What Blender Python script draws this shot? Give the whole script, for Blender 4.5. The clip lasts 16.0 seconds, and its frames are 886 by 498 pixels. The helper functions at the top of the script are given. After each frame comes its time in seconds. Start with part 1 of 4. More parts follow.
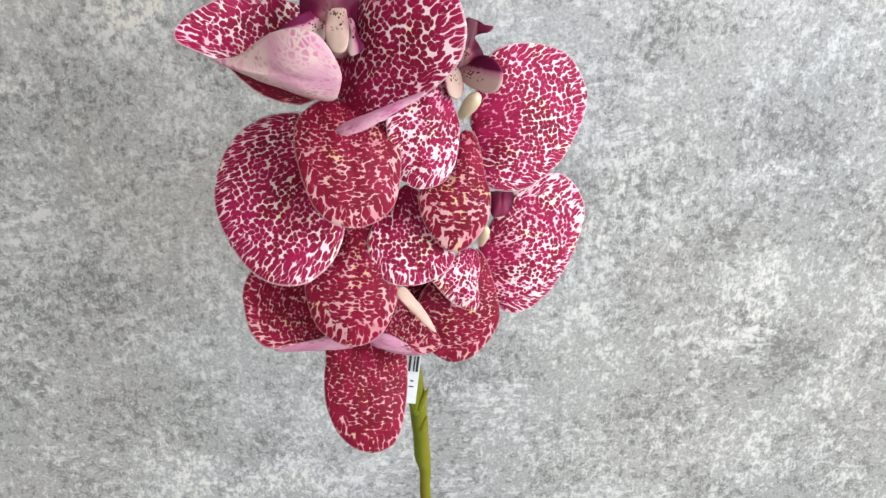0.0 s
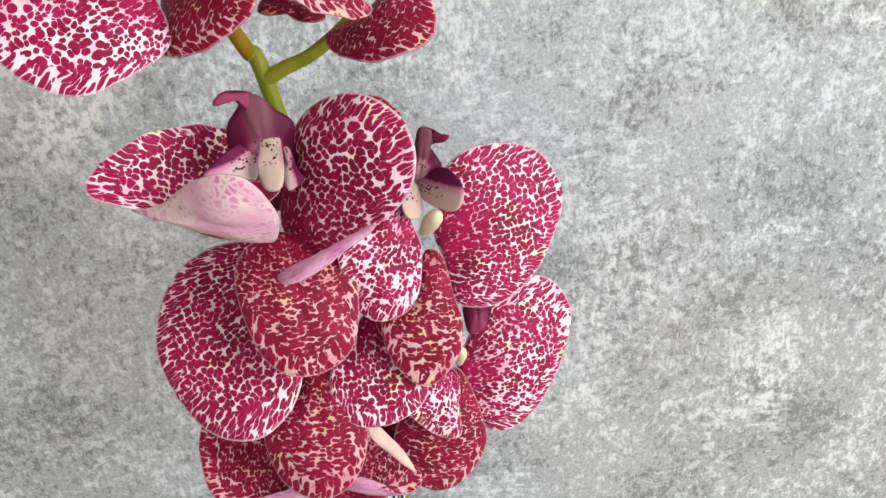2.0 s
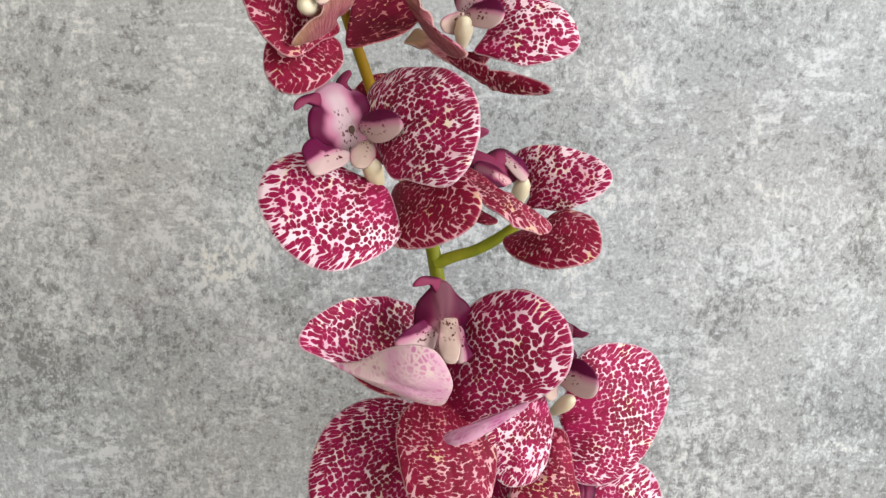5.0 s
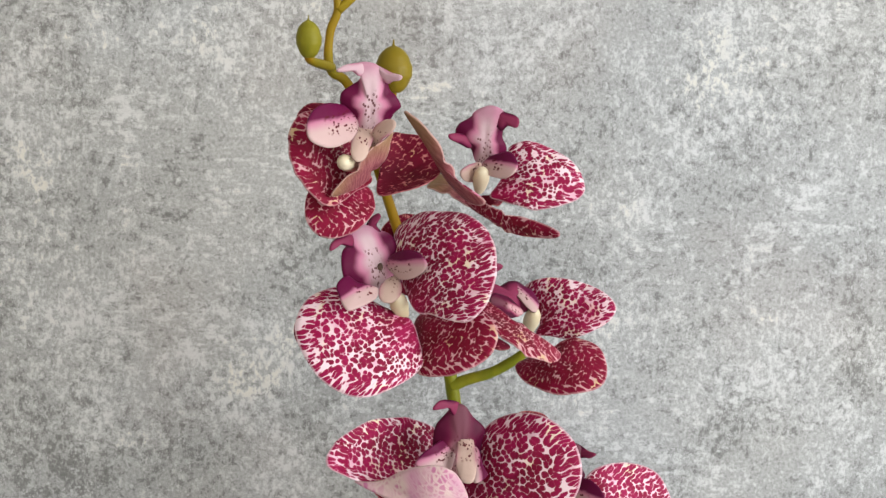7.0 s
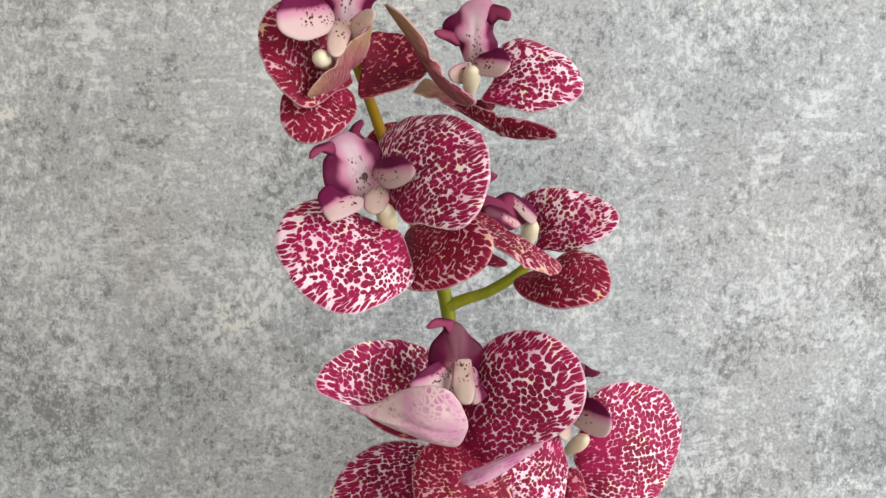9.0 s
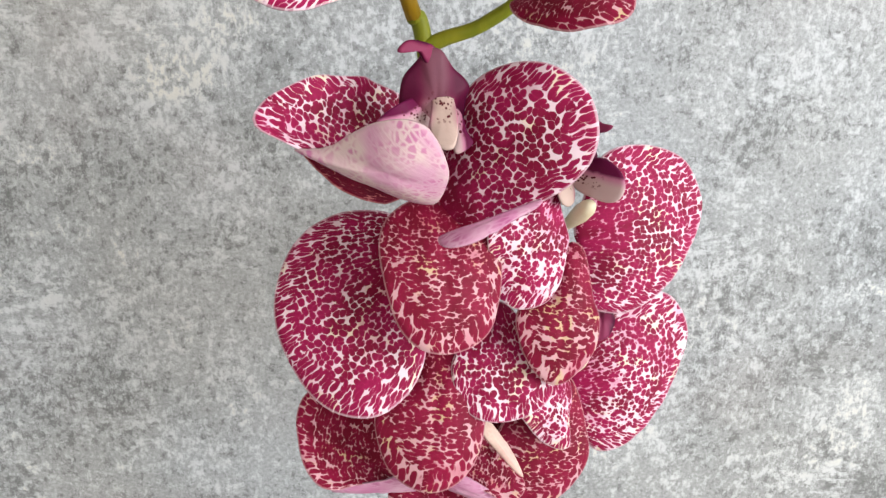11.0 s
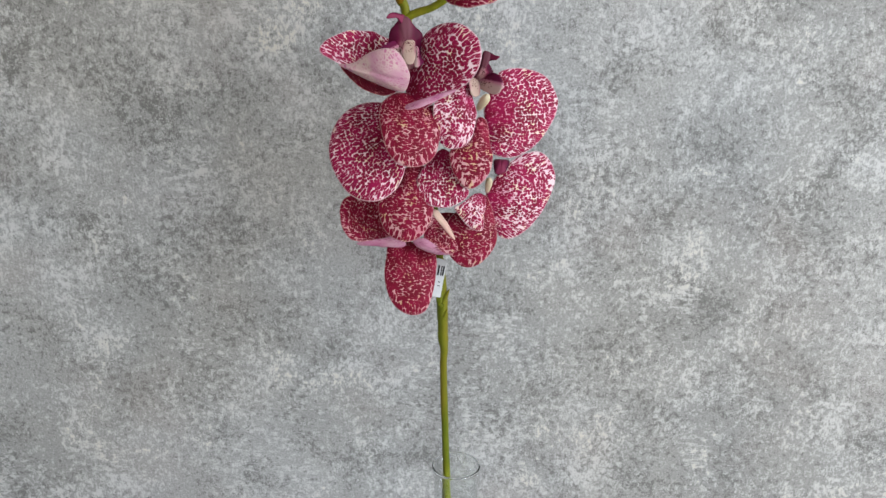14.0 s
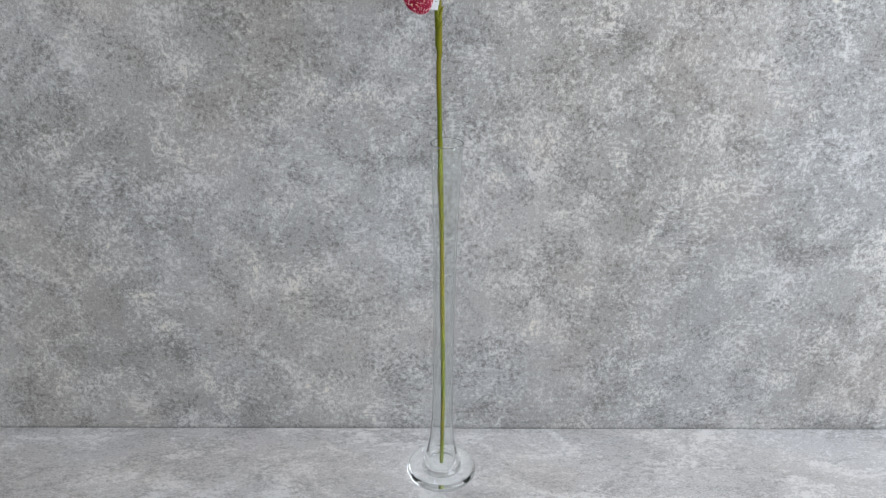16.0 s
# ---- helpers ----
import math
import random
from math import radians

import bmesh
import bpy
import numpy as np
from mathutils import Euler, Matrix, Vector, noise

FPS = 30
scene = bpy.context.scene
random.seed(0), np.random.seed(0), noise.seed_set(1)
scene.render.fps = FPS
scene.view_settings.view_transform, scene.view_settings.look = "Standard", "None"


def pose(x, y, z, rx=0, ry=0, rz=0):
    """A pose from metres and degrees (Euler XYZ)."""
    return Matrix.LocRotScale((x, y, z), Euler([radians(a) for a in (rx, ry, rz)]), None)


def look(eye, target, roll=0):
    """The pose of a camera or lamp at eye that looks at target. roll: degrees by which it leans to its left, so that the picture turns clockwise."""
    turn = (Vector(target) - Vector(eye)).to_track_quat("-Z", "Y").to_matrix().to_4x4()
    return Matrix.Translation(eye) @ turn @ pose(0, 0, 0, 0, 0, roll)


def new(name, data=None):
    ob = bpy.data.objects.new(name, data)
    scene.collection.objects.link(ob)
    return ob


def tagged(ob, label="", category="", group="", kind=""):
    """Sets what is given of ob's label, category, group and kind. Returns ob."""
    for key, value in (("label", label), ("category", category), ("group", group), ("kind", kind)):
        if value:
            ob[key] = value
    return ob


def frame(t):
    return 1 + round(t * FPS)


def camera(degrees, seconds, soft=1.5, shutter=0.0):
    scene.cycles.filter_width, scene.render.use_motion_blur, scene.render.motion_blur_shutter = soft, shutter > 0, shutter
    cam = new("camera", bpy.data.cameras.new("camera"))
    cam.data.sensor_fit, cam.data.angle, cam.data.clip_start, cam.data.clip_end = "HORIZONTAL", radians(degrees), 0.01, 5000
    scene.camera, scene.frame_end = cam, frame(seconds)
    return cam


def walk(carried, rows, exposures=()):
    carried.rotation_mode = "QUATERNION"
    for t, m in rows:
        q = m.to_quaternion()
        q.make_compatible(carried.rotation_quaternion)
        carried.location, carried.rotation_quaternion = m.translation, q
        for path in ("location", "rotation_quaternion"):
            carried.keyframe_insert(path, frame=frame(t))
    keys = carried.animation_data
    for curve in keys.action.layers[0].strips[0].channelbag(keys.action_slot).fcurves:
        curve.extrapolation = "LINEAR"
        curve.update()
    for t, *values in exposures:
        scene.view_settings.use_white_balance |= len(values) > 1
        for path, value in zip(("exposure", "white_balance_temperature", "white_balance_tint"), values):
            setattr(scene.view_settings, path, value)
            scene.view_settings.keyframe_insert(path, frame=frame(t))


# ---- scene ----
cam = camera(56.12, 16.0, soft=1.4)
EXPOSURES = [(0, 0.28, 6600, 12), (2.5, 0.22, 6700, 12), (4.5, 0.20, 6750, 12), (7, 0.10, 6800, 12), (8, -0.10, 6850, 12), (8.5, 0.06, 6800, 12), (9.5, 0.15, 6700, 12), (11.8, 0.36, 6600, 12), (12.5, 0.31, 6600, 12), (13.5, 0.04, 6550, 12), (14, -0.18, 6520, 12), (15, -0.26, 6450, 12), (16, -0.30, 6450, 14)]
PATH = [
    (0, (0.0436, -0.1718, 0.9027), (0.0593, 0.2887, 0.7085), -2.40),
    (0.5, (0.0526, -0.1490, 0.9100), (0.0681, 0.3104, 0.7132), -4.68),
    (1, (0.0597, -0.1323, 0.9146), (0.0729, 0.3271, 0.7177), -6.65),
    (1.5, (0.0634, -0.1216, 0.9196), (0.0746, 0.3388, 0.7250), -7.49),
    (2, (0.0641, -0.1221, 0.9303), (0.0769, 0.3410, 0.7421), -7.12),
    (2.5, (0.0561, -0.1303, 0.9410), (0.0749, 0.3377, 0.7659), -5.82),
    (3, (0.0462, -0.1404, 0.9492), (0.0703, 0.3333, 0.7909), -4.44),
    (3.5, (0.0402, -0.1469, 0.9539), (0.0648, 0.3314, 0.8106), -3.20),
    (4, (0.0304, -0.1531, 0.9567), (0.0524, 0.3292, 0.8267), -1.85),
    (4.5, (0.0161, -0.1614, 0.9582), (0.0347, 0.3247, 0.8425), -0.23),
    (4.7, (0.0100, -0.1635, 0.9585), (0.0279, 0.3240, 0.8492), 0.48),
    (6.8, (-0.0046, -0.1918, 0.9748), (0.0096, 0.3060, 0.9298), 1.55),
    (7, (-0.0028, -0.1959, 0.9763), (0.0107, 0.3023, 0.9363), 1.36),
    (7.5, (-0.0046, -0.2130, 0.9808), (0.0083, 0.2858, 0.9497), 1.09),
    (8, (-0.0060, -0.2295, 0.9830), (0.0081, 0.2694, 0.9521), 0.64),
    (8.5, (-0.0016, -0.2115, 0.9746), (0.0114, 0.2863, 0.9290), -0.24),
    (9, (0.0006, -0.1740, 0.9580), (0.0158, 0.3208, 0.8879), -0.30),
    (9.5, (0.0017, -0.1444, 0.9424), (0.0211, 0.3463, 0.8487), -0.05),
    (9.7, (0.0001, -0.1354, 0.9354), (0.0211, 0.3536, 0.8332), 0.17),
    (11.8, (0.0088, -0.1128, 0.8909), (0.0368, 0.3528, 0.7111), 1.01),
    (12, (0.0102, -0.1234, 0.8892), (0.0363, 0.3405, 0.7044), 1.13),
    (12.5, (0.0141, -0.1680, 0.8884), (0.0349, 0.2937, 0.6977), 1.55),
    (13, (0.0280, -0.2375, 0.8975), (0.0399, 0.2265, 0.7117), 1.41),
    (13.5, (0.0430, -0.3196, 0.9075), (0.0417, 0.1496, 0.7349), 0.57),
    (14, (0.0522, -0.4159, 0.9124), (0.0430, 0.0575, 0.7518), 0.14),
    (14.5, (0.0565, -0.4937, 0.8993), (0.0474, -0.0230, 0.7311), 0.72),
    (15, (0.0539, -0.5446, 0.8699), (0.0513, -0.0837, 0.6762), 1.35),
    (15.5, (0.0437, -0.6354, 0.8510), (0.0478, -0.1836, 0.6368), 1.04),
    (16, (0.0284, -0.7637, 0.8390), (0.0381, -0.3151, 0.6184), 0.92),
]
walk(cam, [(t, look(eye, target, roll)) for t, eye, target, roll in PATH], EXPOSURES)

# ---- world, lights ----
world = bpy.data.worlds.new("daylight")
world.use_nodes = True
scene.world = world
wn = world.node_tree
sky = wn.nodes.new("ShaderNodeTexSky")
sky.sky_type, sky.sun_disc, sky.sun_elevation, sky.sun_rotation = "NISHITA", False, radians(40), radians(110)
wn.links.new(sky.outputs[0], wn.nodes["Background"].inputs[0])
wn.nodes["Background"].inputs[1].default_value = 0.1


def window_light(name, m, w, h, watts, colour):
    lamp = bpy.data.lights.new(name, "AREA")
    lamp.shape, lamp.size, lamp.size_y, lamp.energy, lamp.color = "RECTANGLE", w, h, watts, colour
    ob = new(name, lamp)
    ob.matrix_world = m
    return ob


window_light("daylight_side_window", look((1.71, -0.95, 1.15), (0.0, 0.2, 0.6)), 1.5, 1.5, 62, (0.84, 0.92, 1.0))
window_light("daylight_rear_window", look((-0.35, -2.56, 1.5), (0.0, 0.2, 0.7)), 2.4, 1.5, 20, (1.0, 0.94, 0.86))

# ---- materials ----
class Nodes:
    """A node material with short calls to add and link nodes."""

    def __init__(self, name, roughness=0.6, specular=0.3):
        self.mat = bpy.data.materials.new(name)
        self.mat.use_nodes = True
        self.tree = self.mat.node_tree
        self.bsdf = self.tree.nodes["Principled BSDF"]
        self.bsdf.inputs["Roughness"].default_value = roughness
        self.bsdf.inputs["Specular IOR Level"].default_value = specular

    def put(self, socket, value):
        if isinstance(value, bpy.types.NodeSocket):
            self.tree.links.new(value, socket)
        elif isinstance(value, tuple) and len(value) == 3 and socket.type == "RGBA":
            socket.default_value = (*value, 1)
        else:
            socket.default_value = value

    def node(self, kind, **values):
        n = self.tree.nodes.new("ShaderNode" + kind)
        for key, value in values.items():
            self.put(n.inputs[key], value)
        return n

    def math(self, op, a, b=0.0, c=0.0, clamp=False):
        n = self.tree.nodes.new("ShaderNodeMath")
        n.operation, n.use_clamp = op, clamp
        for i, value in enumerate((a, b, c)):
            self.put(n.inputs[i], value)
        return n.outputs[0]

    def vec(self, op, a, b):
        n = self.tree.nodes.new("ShaderNodeVectorMath")
        n.operation = op
        self.put(n.inputs[0], a)
        self.put(n.inputs[1], b)
        return n.outputs[0]

    def step(self, value, low, high, a=0.0, b=1.0):
        n = self.tree.nodes.new("ShaderNodeMapRange")
        n.interpolation_type = "SMOOTHSTEP"
        for i, v in enumerate((value, low, high, a, b)):
            self.put(n.inputs[i], v)
        return n.outputs[0]

    def mix(self, factor, a, b, blend="MIX"):
        n = self.tree.nodes.new("ShaderNodeMix")
        n.data_type, n.blend_type = "RGBA", blend
        self.put(n.inputs[0], factor)
        self.put(n.inputs[6], a)
        self.put(n.inputs[7], b)
        return n.outputs[2]

    def noise(self, where, scale, detail=3.0, rough=0.55, distort=0.0):
        n = self.node("TexNoise", Vector=where, Scale=scale, Detail=detail, Roughness=rough, Distortion=distort)
        return n.outputs[0]

    def cells(self, where, feature="DISTANCE_TO_EDGE", jitter=1.0):
        n = self.tree.nodes.new("ShaderNodeTexVoronoi")
        n.feature = feature
        self.put(n.inputs["Vector"], where)
        n.inputs["Scale"].default_value = 1.0
        n.inputs["Randomness"].default_value = jitter
        return n.outputs["Distance"]

    def bump(self, height, strength, distance):
        n = self.node("Bump", Height=height, Strength=strength, Distance=distance)
        self.put(self.bsdf.inputs["Normal"], n.outputs[0])

    def colour(self, value):
        self.put(self.bsdf.inputs["Base Color"], value)
        return self.mat


def uv(nd, layer):
    n = nd.tree.nodes.new("ShaderNodeUVMap")
    n.uv_map = layer
    return n.outputs[0]


def petal_coords(nd):
    """Fan coordinates in centimetres, shifted for every piece, and the place on the blade (along, out to the rim)."""
    chance = nd.tree.nodes.new("ShaderNodeObjectInfo").outputs["Random"]
    shift = nd.node("CombineXYZ", X=nd.math("MULTIPLY", chance, 37.0), Y=nd.math("MULTIPLY", chance, 91.0), Z=nd.math("MULTIPLY", chance, 53.0)).outputs[0]
    fan = nd.vec("ADD", uv(nd, "fan"), shift)
    place = nd.tree.nodes.new("ShaderNodeSeparateXYZ")
    nd.put(place.inputs[0], uv(nd, "place"))
    return fan, place.outputs[0], place.outputs[1], chance


def spotted(name, along, across, rim_by, net, deep, bright, pale, cream, blush, closed, merge, rim_net):
    """Crimson spots parted by a pale net, finer and streaked towards the rim, as printed on the cloth petals."""
    nd = Nodes(name, 0.55, 0.12)
    fan, u, v, chance = petal_coords(nd)
    v = nd.math("ABSOLUTE", v)
    warp = nd.node("TexNoise", Vector=fan, Scale=2.2, Detail=1.0).outputs["Color"]
    warp = nd.vec("MULTIPLY", nd.vec("SUBTRACT", warp, (0.5, 0.5, 0.5)), (0.26, 0.26, 0.0))
    bent = nd.vec("ADD", fan, warp)
    spot = nd.vec("MULTIPLY", bent, (along, across, 1.0))
    streak = nd.vec("MULTIPLY", bent, (along * rim_by[0], across * rim_by[1], 1.0))
    rim = nd.math("MULTIPLY", nd.step(v, 0.56, 0.98), nd.step(u, 0.40, 0.75))
    patch = nd.noise(fan, 0.85, 2.0)
    # width of the pale net: wider near the rim and in patches, closed near the throat
    wide = nd.math("ADD", net, nd.math("MULTIPLY", nd.math("SUBTRACT", patch, 0.5), merge))
    wide = nd.math("ADD", wide, nd.math("MULTIPLY", rim, rim_net))
    wide = nd.math("SUBTRACT", wide, nd.math("MULTIPLY", nd.step(u, 0.45, 0.02), closed))
    wide = nd.math("ADD", wide, nd.math("MULTIPLY", nd.math("SUBTRACT", nd.noise(fan, 3.4, 2.0, 0.5), 0.5), merge * 1.5))
    scores = []
    for where in (spot, streak):
        gap = nd.math("SUBTRACT", nd.cells(where, "DISTANCE_TO_EDGE", 0.72), wide)
        ball = nd.math("SUBTRACT", nd.math("SUBTRACT", 0.60, nd.math("MULTIPLY", wide, 1.5)), nd.cells(where, "F1", 0.72))
        scores.append(nd.math("SMOOTH_MIN", nd.math("MULTIPLY", gap, 1.3), ball, 0.34))
    score = nd.mix(nd.step(rim, 0.20, 0.50), scores[0], scores[1])
    red = nd.step(score, -0.030, 0.035)
    ink = nd.mix(nd.step(nd.noise(fan, 0.9, 2.0), 0.35, 0.65), deep, bright)
    ink = nd.mix(nd.math("MULTIPLY", rim, 0.6), ink, bright)
    # each spot darkens a little towards its middle
    ink = nd.mix(nd.step(score, 0.04, 0.30, 0.0, 0.35), ink, deep)
    ground = nd.mix(nd.step(nd.noise(fan, 1.1, 2.0), 0.54, 0.68), pale, cream)
    ground = nd.mix(nd.step(nd.noise(fan, 0.7, 2.0), 0.50, 0.72, 0.0, 0.55), ground, blush)
    ground = nd.mix(nd.step(u, 0.45, 0.10, 0.0, 0.55), ground, blush)
    # narrow parts of the net take up ink from both sides
    ground = nd.mix(nd.step(wide, net + 0.01, net - 0.07, 0.0, 0.75), ground, blush)
    out = nd.mix(red, ground, ink)
    # the cut edge of the cloth shows pale
    out = nd.mix(nd.step(v, 0.975, 0.992, 0.0, 0.5), out, pale)
    vein = nd.noise(nd.vec("MULTIPLY", fan, (1.0, 9.0, 1.0)), 2.2, 3.0)
    weave = nd.noise(fan, 60.0, 2.0)
    nd.bump(nd.math("ADD", vein, nd.math("MULTIPLY", weave, 0.4)), 0.30, 0.0006)
    return nd.colour(out)


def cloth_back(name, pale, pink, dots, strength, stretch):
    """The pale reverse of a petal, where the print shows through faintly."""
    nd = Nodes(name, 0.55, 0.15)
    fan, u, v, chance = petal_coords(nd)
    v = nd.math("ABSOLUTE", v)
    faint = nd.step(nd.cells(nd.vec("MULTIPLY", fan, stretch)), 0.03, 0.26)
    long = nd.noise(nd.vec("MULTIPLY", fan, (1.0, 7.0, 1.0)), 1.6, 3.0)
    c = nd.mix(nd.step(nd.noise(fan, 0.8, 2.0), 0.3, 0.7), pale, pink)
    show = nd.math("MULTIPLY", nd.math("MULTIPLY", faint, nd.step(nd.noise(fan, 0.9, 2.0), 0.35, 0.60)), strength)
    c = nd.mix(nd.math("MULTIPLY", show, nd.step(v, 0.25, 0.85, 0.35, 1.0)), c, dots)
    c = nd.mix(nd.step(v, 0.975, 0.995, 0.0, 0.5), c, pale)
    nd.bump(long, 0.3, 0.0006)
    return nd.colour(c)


def dark_back():
    nd = Nodes("sepal_back", 0.6, 0.2)
    fan, u, v, chance = petal_coords(nd)
    long = nd.noise(nd.vec("MULTIPLY", fan, (1.0, 9.0, 1.0)), 2.0, 4.0)
    c = nd.mix(nd.step(long, 0.35, 0.65), (0.16, 0.026, 0.042), (0.29, 0.10, 0.10))
    c = nd.mix(nd.step(u, 0.35, 0.95, 0.0, 0.75), c, (0.27, 0.17, 0.075))
    c = nd.mix(nd.step(nd.math("ABSOLUTE", v), 0.96, 0.99, 0.0, 0.6), c, (0.55, 0.33, 0.30))
    nd.bump(long, 0.3, 0.0006)
    return nd.colour(c)


def lip_print(name, pale, flush, dark, rim_from, dots, dot_wide, one_side=False, end=None, end_from=0.75):
    """The lip: pale middle with rows of dark dots, wine-purple rims."""
    nd = Nodes(name, 0.5, 0.12)
    fan, u, v, chance = petal_coords(nd)
    wob = nd.math("MULTIPLY", nd.math("SUBTRACT", nd.noise(fan, 1.1, 2.0), 0.5), 0.22)
    side = nd.math("ADD", nd.math("MULTIPLY", v, -1.0) if one_side else nd.math("ABSOLUTE", v), wob)
    c = nd.mix(nd.step(side, rim_from - 0.40, rim_from + 0.05), pale, flush)
    c = nd.mix(nd.step(side, rim_from - 0.06, rim_from + 0.20), c, dark)
    if end:
        c = nd.mix(nd.step(nd.math("ADD", u, wob), end_from, end_from + 0.22, 0.0, 0.85), c, end)
    spot = nd.cells(nd.vec("MULTIPLY", fan, (6.0, 8.0, 1.0)), "F1")
    keep = nd.step(nd.noise(fan, 2.6, 1.0), 0.40, 0.50)
    centre = nd.math("MULTIPLY", nd.step(nd.math("ABSOLUTE", v), dot_wide, dot_wide * 0.7), nd.step(u, 0.72, 0.58))
    d = nd.math("MULTIPLY", nd.math("MULTIPLY", nd.step(spot, 0.42, 0.30), keep), centre)
    c = nd.mix(nd.math("MULTIPLY", d, dots), c, (0.085, 0.006, 0.012))
    nd.bump(nd.noise(fan, 5.0, 3.0), 0.2, 0.0006)
    return nd.colour(c)


INK_DEEP, INK_BRIGHT = (0.175, 0.003, 0.024), (0.300, 0.007, 0.062)
SEPAL_BACK = dark_back()
BACK_CLOTH = cloth_back("petal_back", (0.54, 0.40, 0.36), (0.49, 0.25, 0.32), (0.40, 0.10, 0.22), 0.85, (3.4, 4.6, 1.0))
# front and back of every kind of blade
PETAL = (spotted("petal_print", 4.5, 5.0, (0.44, 1.65), -0.022, INK_DEEP, INK_BRIGHT, (0.71, 0.53, 0.56), (0.70, 0.58, 0.42), (0.54, 0.15, 0.26), 0.060, 0.055, 0.014), BACK_CLOTH)
SEPAL = (spotted("sepal_print", 7.2, 4.2, (0.30, 1.45), -0.050, (0.135, 0.003, 0.014), (0.220, 0.005, 0.032), (0.54, 0.29, 0.30), (0.54, 0.37, 0.21), (0.42, 0.08, 0.13), 0.02, 0.065, 0.030), SEPAL_BACK)
# darker sepal print; on some blades it also carries shade
DARK = (spotted("dark_shaded_sepal_print", 3.2, 6.5, (0.8, 1.4), -0.09, (0.085, 0.002, 0.010), (0.150, 0.004, 0.020), (0.46, 0.16, 0.15), (0.55, 0.34, 0.18), (0.30, 0.05, 0.07), 0.05, 0.22, 0.045), SEPAL_BACK)
BACK = (BACK_CLOTH, PETAL[0])
PEACH_BACK = (cloth_back("peach_petal_back", (0.60, 0.42, 0.33), (0.56, 0.34, 0.29), (0.48, 0.22, 0.22), 0.3, (3.4, 4.6, 1.0)), PETAL[0])
# pinker printed back; on the lowest bloom its darker tone also holds shade
PINK_SHADED_BACK = (cloth_back("pink_shaded_petal_back", (0.50, 0.28, 0.34), (0.42, 0.15, 0.25), (0.30, 0.05, 0.15), 0.7, (2.0, 7.0, 1.0)), PETAL[0])
BROWN_BACK = (SEPAL_BACK, PETAL[0])
WINE_BACK = lip_print("lip_dark_print", (0.22, 0.035, 0.08), (0.13, 0.012, 0.04), (0.055, 0.002, 0.016), 0.45, 0.1, 0.2)
LIP = (lip_print("lip_mid_print", (0.52, 0.36, 0.38), (0.46, 0.15, 0.24), (0.095, 0.003, 0.030), 0.52, 0.85, 0.34, end=(0.42, 0.18, 0.25)), WINE_BACK)
WINE = (lip_print("lip_mid_wine_print", (0.50, 0.27, 0.28), (0.22, 0.020, 0.065), (0.055, 0.002, 0.016), 0.50, 0.9, 0.36, end=(0.075, 0.003, 0.022), end_from=0.42), WINE_BACK)
LOBE = (lip_print("lip_side_print", (0.46, 0.31, 0.29), (0.42, 0.14, 0.22), (0.100, 0.004, 0.034), 0.18, 1.0, 0.60, True), WINE_BACK)
CREAM_LOBE = (lip_print("lip_throat_print", (0.47, 0.33, 0.27), (0.44, 0.25, 0.24), (0.36, 0.12, 0.17), 0.88, 1.0, 0.65), WINE_BACK)
HORN = (lip_print("lip_horn_print", (0.19, 0.022, 0.060), (0.14, 0.010, 0.042), (0.062, 0.003, 0.020), 0.70, 0.0, 0.2), WINE_BACK)
PALE_HORN = (lip_print("lip_pale_horn_print", (0.46, 0.29, 0.32), (0.42, 0.20, 0.26), (0.40, 0.15, 0.21), 0.85, 0.0, 0.2), WINE_BACK)


def plain(name, a, b, scale, roughness, specular=0.3, stretch=(1, 1, 1), bump=0.2, third=None):
    nd = Nodes(name, roughness, specular)
    where = nd.vec("MULTIPLY", nd.node("TexCoord").outputs["Object"], stretch)
    n = nd.noise(where, scale, 4.0)
    c = nd.mix(nd.step(n, 0.3, 0.7), a, b)
    if third:
        c = nd.mix(nd.step(nd.noise(where, scale * 0.23, 2.0), 0.42, 0.66), c, third)
    nd.bump(n, bump, 0.001)
    return nd.colour(c)


COLUMN = plain("column_cream", (0.58, 0.48, 0.30), (0.64, 0.55, 0.39), 90, 0.4, 0.4)
STEM = plain("stem_green", (0.145, 0.165, 0.006), (0.215, 0.215, 0.010), 160, 0.5, 0.2, (1, 1, 0.25), 0.35, (0.25, 0.20, 0.012))
GREEN_STEM = plain("stem_lower_green", (0.088, 0.115, 0.004), (0.135, 0.155, 0.006), 160, 0.5, 0.2, (1, 1, 0.25), 0.35, (0.16, 0.135, 0.006))
TIP_STEM = plain("stem_tip_ochre", (0.25, 0.140, 0.006), (0.30, 0.155, 0.007), 160, 0.55, 0.15, (1, 1, 0.3), 0.3, (0.20, 0.15, 0.006))
BUD = plain("bud_olive", (0.125, 0.120, 0.005), (0.19, 0.17, 0.008), 120, 0.5, 0.2, (1, 1, 0.2), 0.25, (0.18, 0.125, 0.006))
# brown for the shade inside the lip's hollow
PIT = plain("lip_pit_shade_brown", (0.075, 0.045, 0.035), (0.11, 0.07, 0.05), 300, 0.7, 0.1)
PAPER = plain("tag_paper", (0.62, 0.63, 0.64), (0.67, 0.68, 0.69), 300, 0.55)
INK = plain("tag_ink", (0.03, 0.03, 0.035), (0.05, 0.05, 0.055), 300, 0.6)
PAINT = plain("room_paint", (0.74, 0.73, 0.70), (0.78, 0.77, 0.74), 6, 0.8, 0.2)
BOARDS = plain("room_floor", (0.46, 0.42, 0.36), (0.54, 0.50, 0.44), 5, 0.6, 0.3, (1, 8, 1))
METAL = plain("leg_metal", (0.10, 0.10, 0.105), (0.13, 0.13, 0.135), 40, 0.45)


